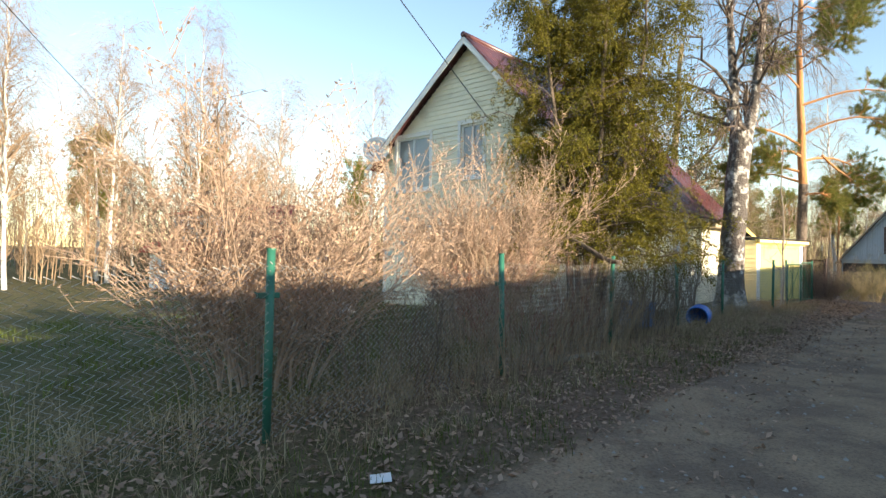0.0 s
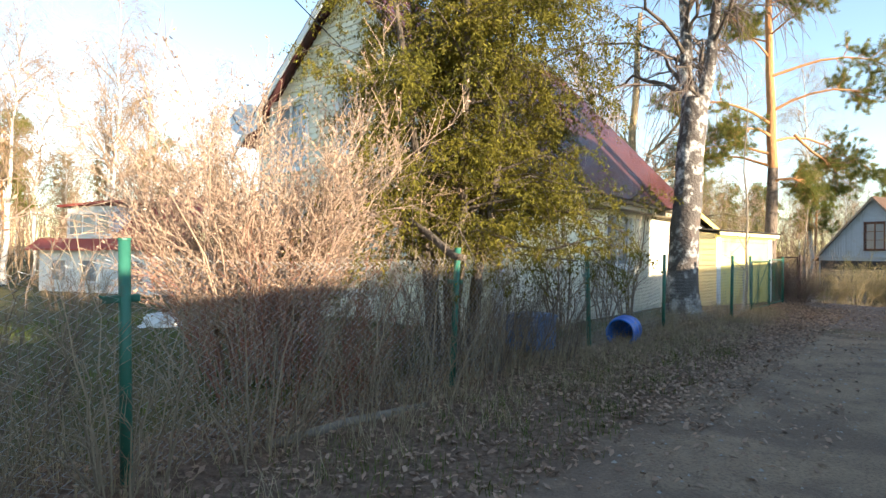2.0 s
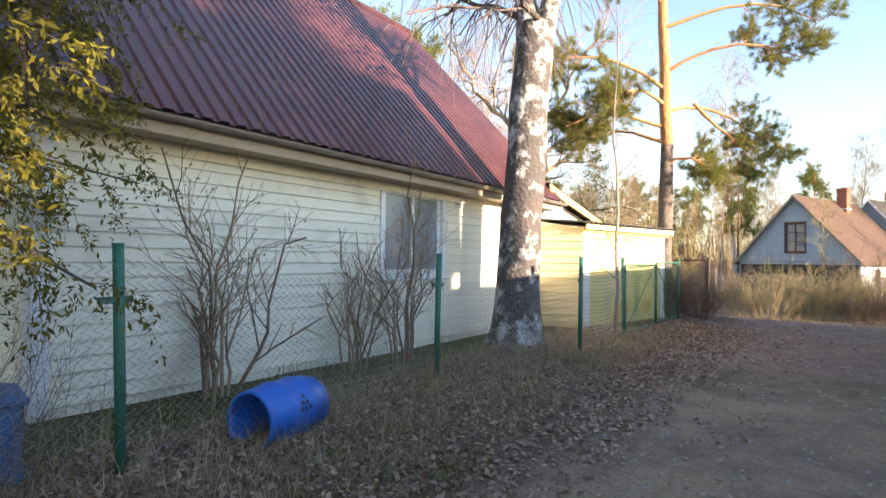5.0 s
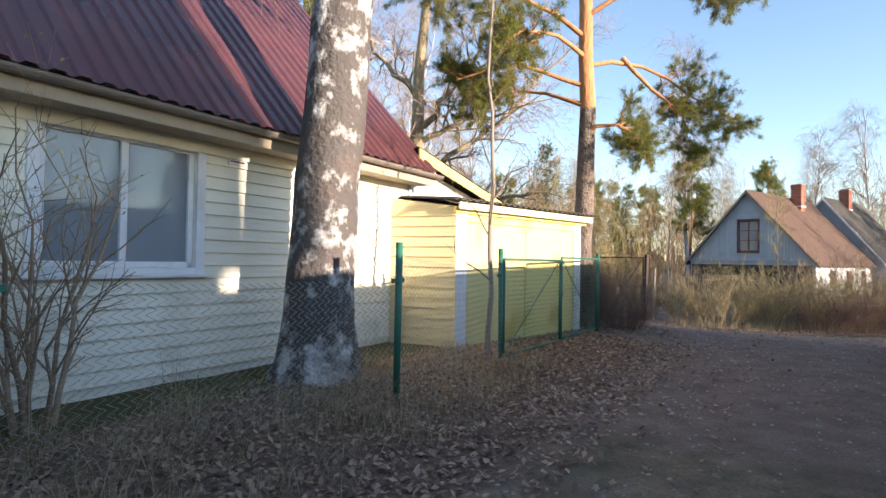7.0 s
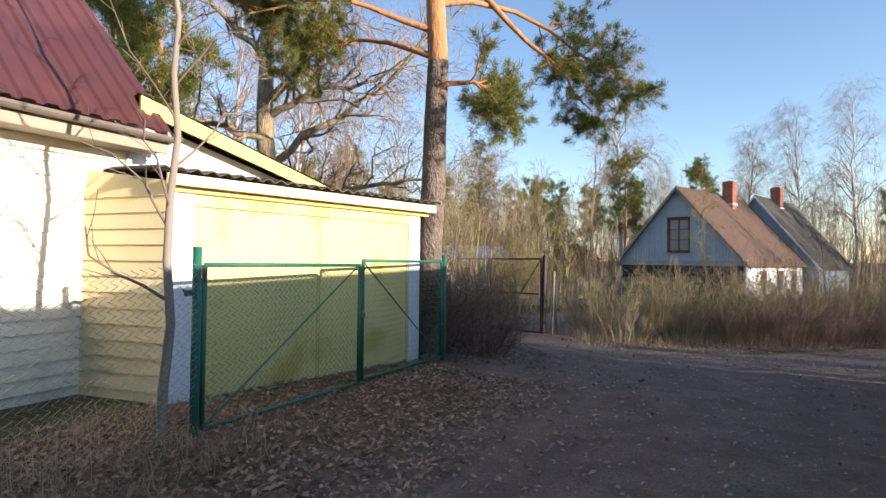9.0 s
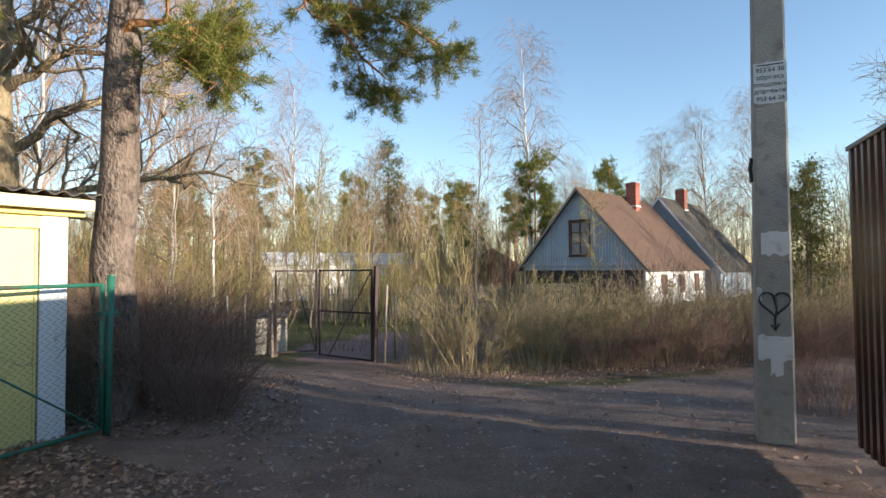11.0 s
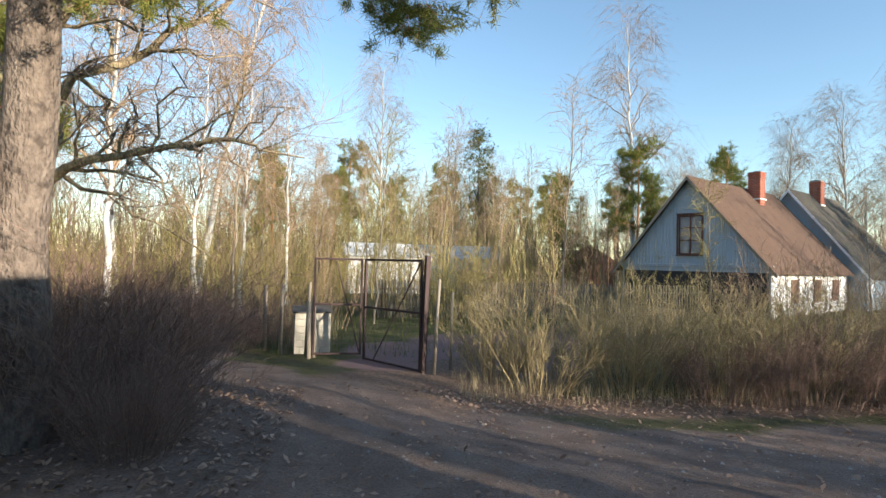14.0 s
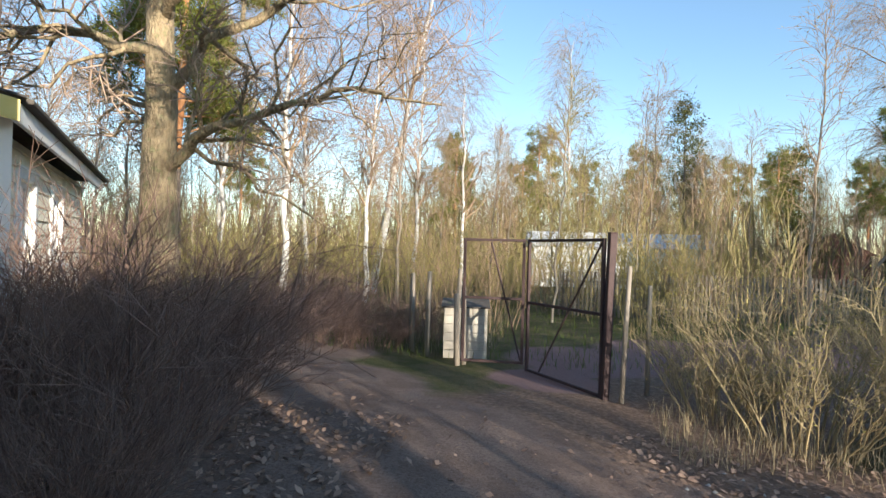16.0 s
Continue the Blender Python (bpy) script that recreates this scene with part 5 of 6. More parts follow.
def shrub_pieces(seed, stems, h, base_r, flare, twigs=(7, 5), r=0.012, tw=None, bud=None, bud_n=3, bud_s=0.02, lens=(0.35, 0.16), up=0.35, droop=0.0, rmin=0.0022, wig=0.03, fine=2):
    rg = np.random.RandomState(seed)
    a = rg.rand(stems) * 2 * math.pi
    q = np.sqrt(rg.rand(stems))
    b = np.stack([np.cos(a) * q * base_r, np.sin(a) * q * base_r, np.full(stems, -0.08)], 1)
    out = np.stack([np.cos(a), np.sin(a), np.zeros(stems)], 1) * (flare * (0.2 + q))[:, None] + rg.randn(stems, 3) * 0.12
    H = h * (0.6 + 0.5 * rg.rand(stems)) * (1 - 0.25 * q)
    m = 7
    s = np.linspace(0, 1, m)[None, :, None]
    P = b[:, None] + np.array((0, 0, 1.0)) * (s * H[:, None, None]) + out[:, None] * (s ** 1.4) * H[:, None, None]
    P[..., 2] -= droop * (s[..., 0] ** 2.2) * H[:, None]
    P += rg.randn(stems, m, 3) * wig * h * 0.5 * s
    R = (r * (0.6 + 0.6 * rg.rand(stems)))[:, None] * (1 - 0.75 * np.linspace(0, 1, m))
    L2, R2 = sprout(rg, P, R, twigs[0], 0.18, 1.0, lens[0] * h, 38, up, 0.0, 0.05, 4, 0.6, 0.4, rmin, 0.35)
    L3, R3 = sprout(rg, L2, R2, twigs[1], 0.15, 1.0, lens[1] * h, 42, up * 0.6, 0.0, 0.05, fine, 0.7, 0.5, rmin, 0.2)
    tw = tw or M_TWIG
    out = [("stem_crown", np_mesh("stem_crown", *tubes(P, R, 5), tw, True)), ("twig_crown", np_mesh("twig_crown", *join([tubes(L2, R2, 3), tubes(L3, R3, 3)]), tw))]
    if bud:
        out.append(("bud_crown", np_mesh("bud_crown", *cards(rg, L3, bud_n, bud_s, -0.3, 0.008, 0.55), bud)))
    return out


def scaled(x, y, s=1.0, turn=0.0, z=None, sz=None):
    return pose(x, y, ground_z(x, y) if z is None else z, 0, 0, turn) @ Matrix.Diagonal((s, s, sz or s, 1))


# the big forked birch by the fence
rg = np.random.RandomState(7)
BP, BR = stem(rg, [(0, 0, -0.15), (0.05, 0.02, 1.5), (0.18, 0.02, 3.2), (0.32, 0.0, 5.4)], 0.39, 0.31, 14, 0.012)
BR[0, 0], BR[0, 1], BR[0, 2] = 0.56, 0.45, 0.39
F1, FR1 = stem(rg, [(0.24, 0.02, 4.7), (0.15, 0.1, 6.4), (0.0, 0.2, 9.5), (-0.2, 0.3, 14)], 0.23, 0.03, 12, 0.03)
F2, FR2 = stem(rg, [(0.34, -0.02, 4.6), (0.62, -0.15, 6.2), (0.85, -0.2, 9.0), (1.3, -0.3, 13.5)], 0.22, 0.03, 12, 0.03)
FP, FR = np.concatenate([F1, F2]), np.concatenate([FR1, FR2])
C1, CR1 = sprout(rg, FP, FR, 16, 0.12, 0.98, 3.4, 55, 0.15, 0.1, 0.06, 7, 0.4, 0.3, 0.01, 0.5)
C2, CR2 = sprout(rg, C1, CR1, 8, 0.2, 1.0, 1.2, 45, 0.0, 0.3, 0.07, 4, 0.6, 0.5, 0.005, 0.3)
C3, CR3 = sprout(rg, C2, CR2, 5, 0.2, 1.0, 0.8, 40, 0.0, 0.9, 0.05, 4, 0.7, 0.5, 0.003, 0.2)
plant("birch_tree", "big forked birch with rugged black and white bark", "tree", pose(8.35, 15.35, 0.08), [
    ("trunk", np_mesh("trunk", *tubes(BP, BR, 22), M_BIRCH, True)), ("fork", np_mesh("fork", *tubes(F1, FR1, 14), M_BIRCH, True)), ("fork", np_mesh("fork", *tubes(F2, FR2, 14), M_BIRCH, True)),
    ("limb_crown", np_mesh("limb_crown", *tubes(C1, CR1, 6), M_BARK, True)), ("crown", np_mesh("crown", *join([tubes(C2, CR2, 3), tubes(C3, CR3, 3)]), M_TWIG))])

# the pine behind the garage corner, with its two low boughs
own = [[(0, 0, 5.4), (1.0, 0.2, 5.75), (2.1, 0.5, 5.5), (3.2, 0.8, 4.9), (3.9, 0.9, 4.6)], [(0.9, 0.2, 5.7), (1.7, 0.3, 5.1), (2.4, 0.6, 4.6), (3.0, 0.9, 4.2)], [(0, 0, 5.0), (-0.9, 0.0, 5.3), (-1.9, -0.1, 5.25), (-2.6, -0.2, 4.9)],
       [(0, 0, 6.4), (1.0, -0.5, 7.0), (2.4, -0.6, 7.0), (3.2, -0.8, 6.6)], [(0, 0, 4.6), (-0.6, 0.5, 5.0), (-1.5, 1.0, 5.1), (-2.2, 1.2, 4.9)], [(0, 0, 4.0), (0.4, -0.3, 4.2), (0.8, -0.4, 4.05), (1.1, -0.4, 3.9)],
       [(0, 0, 6.0), (-1.2, -0.4, 6.6), (-2.6, -0.3, 6.7), (-3.4, -0.2, 6.4)], [(0, 0, 5.6), (-0.8, -0.7, 5.7), (-1.5, -1.2, 5.6), (-2.0, -1.5, 5.2)], [(0, 0, 7.6), (1.4, -0.4, 8.1), (2.8, -0.7, 8.0), (3.6, -0.9, 7.5)]]
plant("pine_tree", "tall Scots pine with flaky bark and low boughs", "tree", pose(13.08, 20.1, 0.0), pine_pieces(11, 15, 0.235, 15, 0.55, 0.22, 6, 20, 0.11, 0.0042, own))

# old oak at the bend
rg = np.random.RandomState(21)
OP, OR = stem(rg, [(0, 0, -0.2), (-0.05, 0, 2.2), (-0.15, 0.05, 4.4), (-0.1, 0.1, 7.5), (0.2, 0.2, 12)], 0.33, 0.10, 14, 0.03)
LB = [[(0, 0, 2.4), (0.9, -0.4, 2.9), (2.2, -0.7, 3.1), (3.4, -0.9, 3.3), (4.2, -1.0, 3.0)], [(0, 0, 3.6), (1.3, 0.3, 4.8), (2.6, 0.5, 5.8), (4.2, 0.6, 7.6), (5.2, 0.6, 8.4)], [(0, 0, 4.2), (-1.4, -0.5, 4.5), (-3.0, -0.9, 4.2), (-4.4, -1.0, 4.4)],
      [(0, 0, 5.2), (1.0, -0.9, 6.4), (2.0, -1.6, 8.2), (2.6, -2.0, 9.5)], [(0, 0, 5.8), (-1.2, 0.4, 7.2), (-2.4, 0.6, 9), (-3, 0.8, 10.5)], [(0, 0, 3.0), (-0.9, 0.8, 3.7), (-2.1, 1.6, 4.0), (-3.3, 2.0, 3.6)], [(0, 0, 4.8), (0.9, -0.6, 5.2), (2.2, -1.0, 5.4), (3.6, -1.5, 5.9)]]
LL = [stem(rg, q, 0.10, 0.014, 14, 0.09) for q in LB]
LP, LR = np.concatenate([q[0] for q in LL]), np.concatenate([q[1] for q in LL])
O2, OR2 = sprout(rg, LP, LR, 22, 0.10, 1.0, 1.7, 55, 0.12, 0.0, 0.10, 6, 0.5, 0.35, 0.008, 0.3)
O3, OR3 = sprout(rg, O2, OR2, 8, 0.2, 1.0, 0.8, 50, 0.1, 0.0, 0.1, 4, 0.6, 0.5, 0.005, 0.3)
O4, OR4 = sprout(rg, O3, OR3, 4, 0.2, 1.0, 0.35, 48, 0.1, 0.0, 0.08, 2, 0.7, 0.6, 0.003, 0.2)
plant("oak_tree", "old gnarled leafless oak with long twisted limbs", "tree", pose(10.2, 25.2, ground_z(10.2, 25.2)), [
    ("trunk", np_mesh("trunk", *tubes(OP, OR, 16), M_OAK, True)), *[("limb", np_mesh("limb", *tubes(q[0], q[1], 8), M_OAK, True)) for q in LL],
    ("branch_crown", np_mesh("branch_crown", *tubes(O2, OR2, 5), M_OAK, True)), ("crown", np_mesh("crown", *join([tubes(O3, OR3, 3), tubes(O4, OR4, 3)]), M_TWIGP))])


# the thuja in front of the gable
def thuja(m):
    rg = np.random.RandomState(31)
    st = [stem(rg, [(dx * 0.25, dy * 0.25, -0.1), (dx * 0.5, dy * 0.5, 1.8), (dx, dy, 5.0), (dx * 1.2, dy * 1.2, hh)], 0.085, 0.015, 10, 0.03)
          for dx, dy, hh in ((0.1, 0.1, 9.2), (0.75, 0.3, 8.2), (-0.7, 0.2, 8.0), (0.2, -0.7, 7.6), (-0.3, 0.8, 8.4), (0.9, -0.5, 6.8), (-0.8, -0.6, 6.4))]
    P, R = np.concatenate([s[0] for s in st]), np.concatenate([s[1] for s in st])
    A, RA = sprout(rg, P, R, 44, 0.25, 0.99, 2.25, 72, 0.15, 0.25, 0.05, 5, 0.4, 0.3, 0.006, 0.72)
    B, RB = sprout(rg, A, RA, 8, 0.25, 1.0, 0.52, 50, 0.0, 0.5, 0.05, 4, 0.5, 0.4, 0.003, 0.2)
    C, _ = sprout(rg, B, RB, 9, 0.1, 1.0, 0.19, 45, 0.0, 0.6, 0.04, 3, 0.5, 0.5, 0.002, 0.2)
    D, _ = sprout(rg, A, RA, 14, 0.3, 1.0, 0.16, 55, 0.0, 0.7, 0.04, 3, 0.5, 0.5, 0.002, 0.2)
    V, F = join([cards(rg, C, 13, 0.048, 0.6, 0.014, 0.32), cards(rg, D, 14, 0.048, 0.6, 0.016, 0.32)])
    t = thing("thuja_tree", "tall thuja with drooping yellow-green sprays", "tree", m)
    for s in st:
        part("trunk", np_mesh("trunk", *tubes(s[0], s[1], 8), M_BARK, True), None, t)
    part("branch_crown", np_mesh("branch_crown", *join([tubes(A, RA, 4), tubes(B, RB, 3)]), M_BARK), None, t)
    part("crown", np_mesh("crown", V, F, M_THUJA), None, t)


thuja(pose(2.75, 8.95, 0.08))

# bushes behind the fence
plant("flowering_bush", "wide leafless bush with pale budded twigs", "bush", pose(-1.75, 3.55, 0.0), shrub_pieces(41, 62, 2.95, 0.6, 0.5, (11, 7), 0.018, M_TWIGP, M_BUD, 4, 0.036, (0.30, 0.12), 0.3, 0.08, 0.0042))
plant("budding_bush", "rounded leafless bush with pinkish budded twigs", "bush", pose(0.55, 7.2, 0.05), shrub_pieces(42, 75, 3.2, 0.5, 0.42, (11, 7), 0.016, M_TWIGP, M_BUD, 4, 0.034, (0.26, 0.11), 0.3, 0.06, 0.004))
plant("red_stem_bush", "low thicket of reddish bare stems", "bush", pose(1.2, 6.2, 0.05), shrub_pieces(43, 46, 1.5, 0.7, 0.45, (6, 4), 0.008, M_TWIGR, None, 0, 0, (0.3, 0.13), 0.4))
plant("bare_thicket", "thicket of thin bare stems along the fence", "bush", pose(-0.6, 4.3, 0.05), shrub_pieces(44, 50, 1.5, 1.0, 0.35, (6, 4), 0.008, M_TWIG, None, 0, 0, (0.3, 0.13), 0.4))
tk = plant("bare_thicket", "thicket of thin bare stems under the thuja", "bush", pose(2.9, 8.2, 0.08), shrub_pieces(45, 60, 1.45, 1.0, 0.3, (6, 4), 0.008, M_TWIG, None, 0, 0, (0.3, 0.12), 0.4))
copy_thing(tk, pose(1.9, 7.3, 0.06, 0, 0, 120))
copy_thing(tk, pose(3.9, 9.0, 0.08, 0, 0, 220) @ Matrix.Diagonal((0.7, 0.7, 0.8, 1)))
ts = plant("stem_thicket", "tan leafless stems growing through the wire fence", "bush", scaled(1.0, 4.15), shrub_pieces(46, 15, 1.5, 0.35, 0.4, (6, 4), 0.009, M_TWIGT, None, 0, 0, (0.26, 0.11), 0.45, 0.0, 0.0024), "stems along the fence")
for i, (x, y, q, qz) in enumerate(((0.55, 3.6, 0.7, 0.7), (1.5, 4.9, 1.0, 0.9), (2.05, 5.65, 0.9, 0.9), (2.5, 6.35, 1.0, 1.0), (3.05, 7.15, 0.9, 1.1), (3.5, 7.8, 0.8, 0.8), (-0.4, 2.7, 0.7, 0.6), (0.1, 4.0, 0.9, 0.9))):
    copy_thing(ts, scaled(x, y, q, 75 * i + 20, sz=qz))
for i, (x, y, s) in enumerate(((4.75, 11.55, 1.0), (6.55, 13.6, 0.95), (5.9, 13.0, 0.7))):
    plant("wall_shrub", "leafless many-stemmed shrub against the clapboards", "bush", scaled(x, y, s, 40 * i, 0.1), shrub_pieces(50 + i, 10, 3.0, 0.25, 0.36, (7, 4), 0.024, M_TWIGB, M_BUDG, 1, 0.03, (0.28, 0.12), 0.25, 0.0, 0.0026, 0.07), "shrubs along the wall")

# thin sapling by the gate post
rg = np.random.RandomState(61)
SP, SR = stem(rg, [(0, 0, -0.1), (0.05, 0.05, 2.0), (-0.02, 0.1, 4.0), (0.05, 0.1, 6.4)], 0.042, 0.008, 14, 0.02)
S1, SR1 = sprout(rg, SP, SR, 16, 0.18, 0.98, 1.1, 50, 0.3, 0.0, 0.08, 5, 0.4, 0.4, 0.004, 0.5)
S2, SR2 = sprout(rg, S1, SR1, 4, 0.3, 1.0, 0.35, 45, 0.2, 0.0, 0.06, 3, 0.6, 0.5, 0.003, 0.2)
plant("sapling", "thin leafless sapling beside the gate", "tree", pose(10.42, 16.28, 0.1), [("trunk", np_mesh("trunk", *tubes(SP, SR, 8), M_WOODG, True)), ("twig_crown", np_mesh("twig_crown", *join([tubes(S1, SR1, 4), tubes(S2, SR2, 3)]), M_TWIG))])

# dark twiggy shrubs at the garage corner
dk = plant("dark_shrub", "dense dark leafless shrub beside the lane", "bush", pose(13.35, 21.0, 0.0), shrub_pieces(71, 110, 1.8, 0.55, 0.75, (8, 4), 0.007, M_TWIGD, None, 0, 0, (0.32, 0.14), 0.3, 0.12, 0.0026), "shrubs at the bend")
copy_thing(dk, pose(13.95, 20.0, 0.0, 0, 0, 40) @ Matrix.Diagonal((0.5, 0.5, 0.62, 1)))
copy_thing(dk, pose(12.5, 22.4, -0.08, 0, 0, 100) @ Matrix.Diagonal((1, 1, 0.95, 1)))
copy_thing(dk, pose(12.75, 20.6, 0.0, 0, 0, 200) @ Matrix.Diagonal((0.8, 0.8, 0.9, 1)))
copy_thing(dk, pose(11.4, 23.6, -0.2, 0, 0, 300) @ Matrix.Diagonal((1.1, 1.1, 1.0, 1)))

# willow hedge along the junction
hd = [plant("willow_bush", "pale upright willow bush with swelling green buds", "bush", pose(x, y, ground_z(x, y)), shrub_pieces(80 + i, 44, hh * 0.98, 0.45, 0.62, (9, 5), 0.011, M_WILLOW, M_BUDG, 1, 0.022, (0.22, 0.10), 0.4, 0.05, 0.0028, 0.05), "hedge of willow bushes")
      for i, (x, y, hh) in enumerate(((18.3, 23.7, 1.75), (19.6, 23.6, 1.9), (21.0, 23.4, 1.85)))]
for i, (x, y, s) in enumerate(((17.7, 24.3, 0.75), (20.3, 24.3, 1.0), (22.2, 23.3, 1.0), (23.4, 23.3, 0.95), (24.6, 23.0, 1.0), (25.8, 22.9, 0.95), (22.8, 24.4, 0.95), (27.0, 22.8, 0.9), (28.3, 22.6, 0.9))):
    copy_thing(hd[i % 3], scaled(x, y, s, 70 * i))
dh = plant("bare_hedge", "dense brown leafless hedge bush", "bush", pose(22.0, 22.9, -0.25), shrub_pieces(90, 85, 1.25, 0.8, 0.5, (7, 4), 0.006, M_TWIGD, None, 0, 0, (0.32, 0.14), 0.35, 0.05, 0.0026), "brown hedge bushes")
for i, (x, y, s) in enumerate(((23.3, 22.7, 1.0), (24.6, 22.4, 1.0), (25.9, 22.3, 1.0), (20.8, 23.0, 0.8), (27.2, 22.1, 1.0), (21.0, 18.6, 0.6), (22.0, 17.9, 0.6), (12.4, 26.4, 0.8), (13.1, 26.6, 0.7), (11.6, 27.4, 0.9), (11.0, 29, 1.0), (13.6, 27.6, 0.8))):
    copy_thing(dh, scaled(x, y, s, 50 * i))

# woods: a few kinds, each built once and then copied
birches = [birch_pieces(100 + i, 15.0, 0.15, (0.5, 0.2), (40, 8, 5), weep=0.5, rmin=0.009) for i in range(3)]
alders = [birch_pieces(110 + i, 9.0, 0.06, (0.3, -0.3), (24, 5, 3), bark=M_WOODG, weep=0.1, twig_mat=M_TWIGB, spread=0.17, lowest=0.25, buds=2) for i in range(3)]
olive = [birch_pieces(120 + i, 7.0, 0.045, (0.3, -0.3), (26, 5, 3), bark=M_WOODG, weep=0.0, twig_mat=M_TWIGO, spread=0.18, lowest=0.1, buds=4) for i in range(2)]
spruces = [spruce_pieces(130 + i, 12.0, 3.3) for i in range(2)]
pines = [pine_pieces(140 + i, 13.0, 0.16, 24, 0.40, 0.20, 3, 8, 0.28, 0.014, far=True) for i in range(2)]
KINDS = {"birch_tree": (birches, "tall leafless birch with white trunk", "birches of the wood"), "alder_tree": (alders, "slender leafless young tree", "young trees of the wood"),
         "willow_tree": (olive, "slender tree in yellow-green bud", "budding trees of the wood"), "spruce_tree": (spruces, "dark conical spruce at the wood, some added unseen for shade", "spruces of the wood"), "pine_tree": (pines, "Scots pine with rounded dark crown", "pines of the wood")}
_made = {}


def tree(kind, i, x, y, s, turn, sz=None, lab=None):
    pcs, label, grp = KINDS[kind]
    i %= len(pcs)
    if (kind, i) not in _made:
        _made[kind, i] = plant(kind, lab or label, "tree", scaled(x, y, s, turn, sz=sz), pcs[i], grp)
        return
    o = thing(kind, lab or label, "tree", scaled(x, y, s, turn, sz=sz), grp)
    for pn, me in pcs[i]:
        part(pn, me, None, o, kind="stuff" if pn in MANY else "")


plant("birch_tree", "slender white birch leaning over the lane", "tree", scaled(9.0, 38.0, 1.0), birch_pieces(150, 15.0, 0.17, (2.9, 0.3), (30, 7, 5), weep=0.7, lowest=0.4))
for k, i, x, y, s in (("birch_tree", 0, 33.5, 51.5, 1.25), ("pine_tree", 0, 33.0, 50.0, 0.75), ("spruce_tree", 0, 24.0, 58.5, 1.05), ("birch_tree", 1, 16.3, 54.0, 1.0), ("pine_tree", 1, 10.0, 49.0, 0.62), ("spruce_tree", 1, 20.0, 56.0, 0.6),
                      ("birch_tree", 2, 50.0, 52.0, 1.0), ("birch_tree", 0, 47.0, 54.5, 0.9), ("birch_tree", 1, 53.5, 50.0, 1.05), ("pine_tree", 0, 31.0, 62.0, 0.7), ("spruce_tree", 0, 28.2, 24.8, 0.38), ("spruce_tree", 1, 29.8, 26.0, 0.42),
                      ("pine_tree", 1, 37.5, 47.5, 0.7), ("pine_tree", 0, 4.0, 33.0, 1.0), ("pine_tree", 1, 6.0, 31.0, 0.9), ("birch_tree", 2, 8.0, 33.0, 0.8), ("birch_tree", 0, 11.2, 36.0, 0.6), ("birch_tree", 1, 12.5, 38.0, 0.55), ("birch_tree", 2, 10.0, 34.5, 0.62)):
    tree(k, i, x, y, s, 37 * x)
for i, (x, y, q) in enumerate(((-22.1, 30.5, 1.05), (-18.2, 33.5, 1.15), (-16.6, 35.0, 0.95), (-27.5, 27.5, 1.1), (-24.5, 33.0, 0.95), (-14.0, 37.0, 0.9), (-31.0, 25.0, 1.0), (-7.5, 39.0, 0.95), (-20.3, 36.5, 1.0))):
    tree("birch_tree", i, x, y, q, 61 * i)
rw = random.Random(9)


def clear(x, y):
    """Keep the houses, lane and sight lines free of trees."""
    u, n = un(x, y)
    if -3 < u < 16 and -12 < n < 9:
        return False
    if u < 16 and n < -1 and n > -9:
        return False
    if 25 < x < 46 and 33 < y < 52:
        return False
    if -20 < x < -5 and 20 < y < 35:
        return False
    if math.hypot(x - 9.4, y - 31) < 2.2 or math.hypot(x - 8.6, y - 34) < 2.0 or math.hypot(x - 10.6, y - 28.2) < 2.2 or math.hypot(x - 12, y - 25.6) < 2.0:
        return False
    return True


def scatter(n, xr, yr, kinds, smin, smax):
    c = 0
    for _ in range(n * 4):
        x, y = rw.uniform(*xr), rw.uniform(*yr)
        if c < n and clear(x, y):
            c += 1
            tree(rw.choice(kinds), rw.randrange(3), x, y, rw.uniform(smin, smax), rw.uniform(0, 360))


scatter(24, (8, 31), (31, 46), ["alder_tree", "alder_tree", "willow_tree"], 0.5, 0.85)
scatter(18, (8, 40), (46, 70), ["alder_tree", "birch_tree", "willow_tree", "alder_tree"], 0.6, 1.0)
scatter(12, (-4, 9), (27, 45), ["alder_tree", "birch_tree", "alder_tree"], 0.6, 1.0)
scatter(14, (-60, -14), (36, 62), ["birch_tree", "birch_tree", "alder_tree", "pine_tree"], 0.75, 1.15)
scatter(8, (-36, -20), (14, 36), ["birch_tree", "alder_tree"], 0.7, 1.0)
scatter(11, (40, 75), (30, 66), ["birch_tree", "birch_tree", "alder_tree", "pine_tree"], 0.6, 0.95)
scatter(10, (10, 45), (52, 66), ["pine_tree", "spruce_tree", "birch_tree"], 0.5, 0.75)
scatter(12, (24, 40), (14, 32), ["alder_tree", "willow_tree"], 0.4, 0.7)
scatter(12, (-15, 60), (70, 100), ["spruce_tree", "pine_tree", "birch_tree", "pine_tree"], 0.8, 1.2)
scatter(6, (-50, -15), (60, 85), ["pine_tree", "spruce_tree", "birch_tree"], 0.9, 1.2)
# unseen spruces added behind the steel fence to break up the low sunlight
for i, (u, n, q) in enumerate(((0.4, -17.5, 1.2), (1.5, -18.5, 1.0), (0.6, -28, 1.45), (13.5, -24, 0.8), (15.5, -12.5, 0.4), (16.3, -17, 0.45), (17, -15, 0.4), (19, -14, 0.42), (20.5, -16, 0.4), (22, -14, 0.38), (23.5, -17, 0.45), (25.5, -15, 0.4), (27.5, -16, 0.42), (29.5, -15, 0.4), (18, -24, 0.6), (31.5, -16, 0.45), (24, -26, 0.5), (-14, -18, 0.6))):
    x, y = wxy(u, n)
    tree("spruce_tree", i, x, y, q, 50 * i)

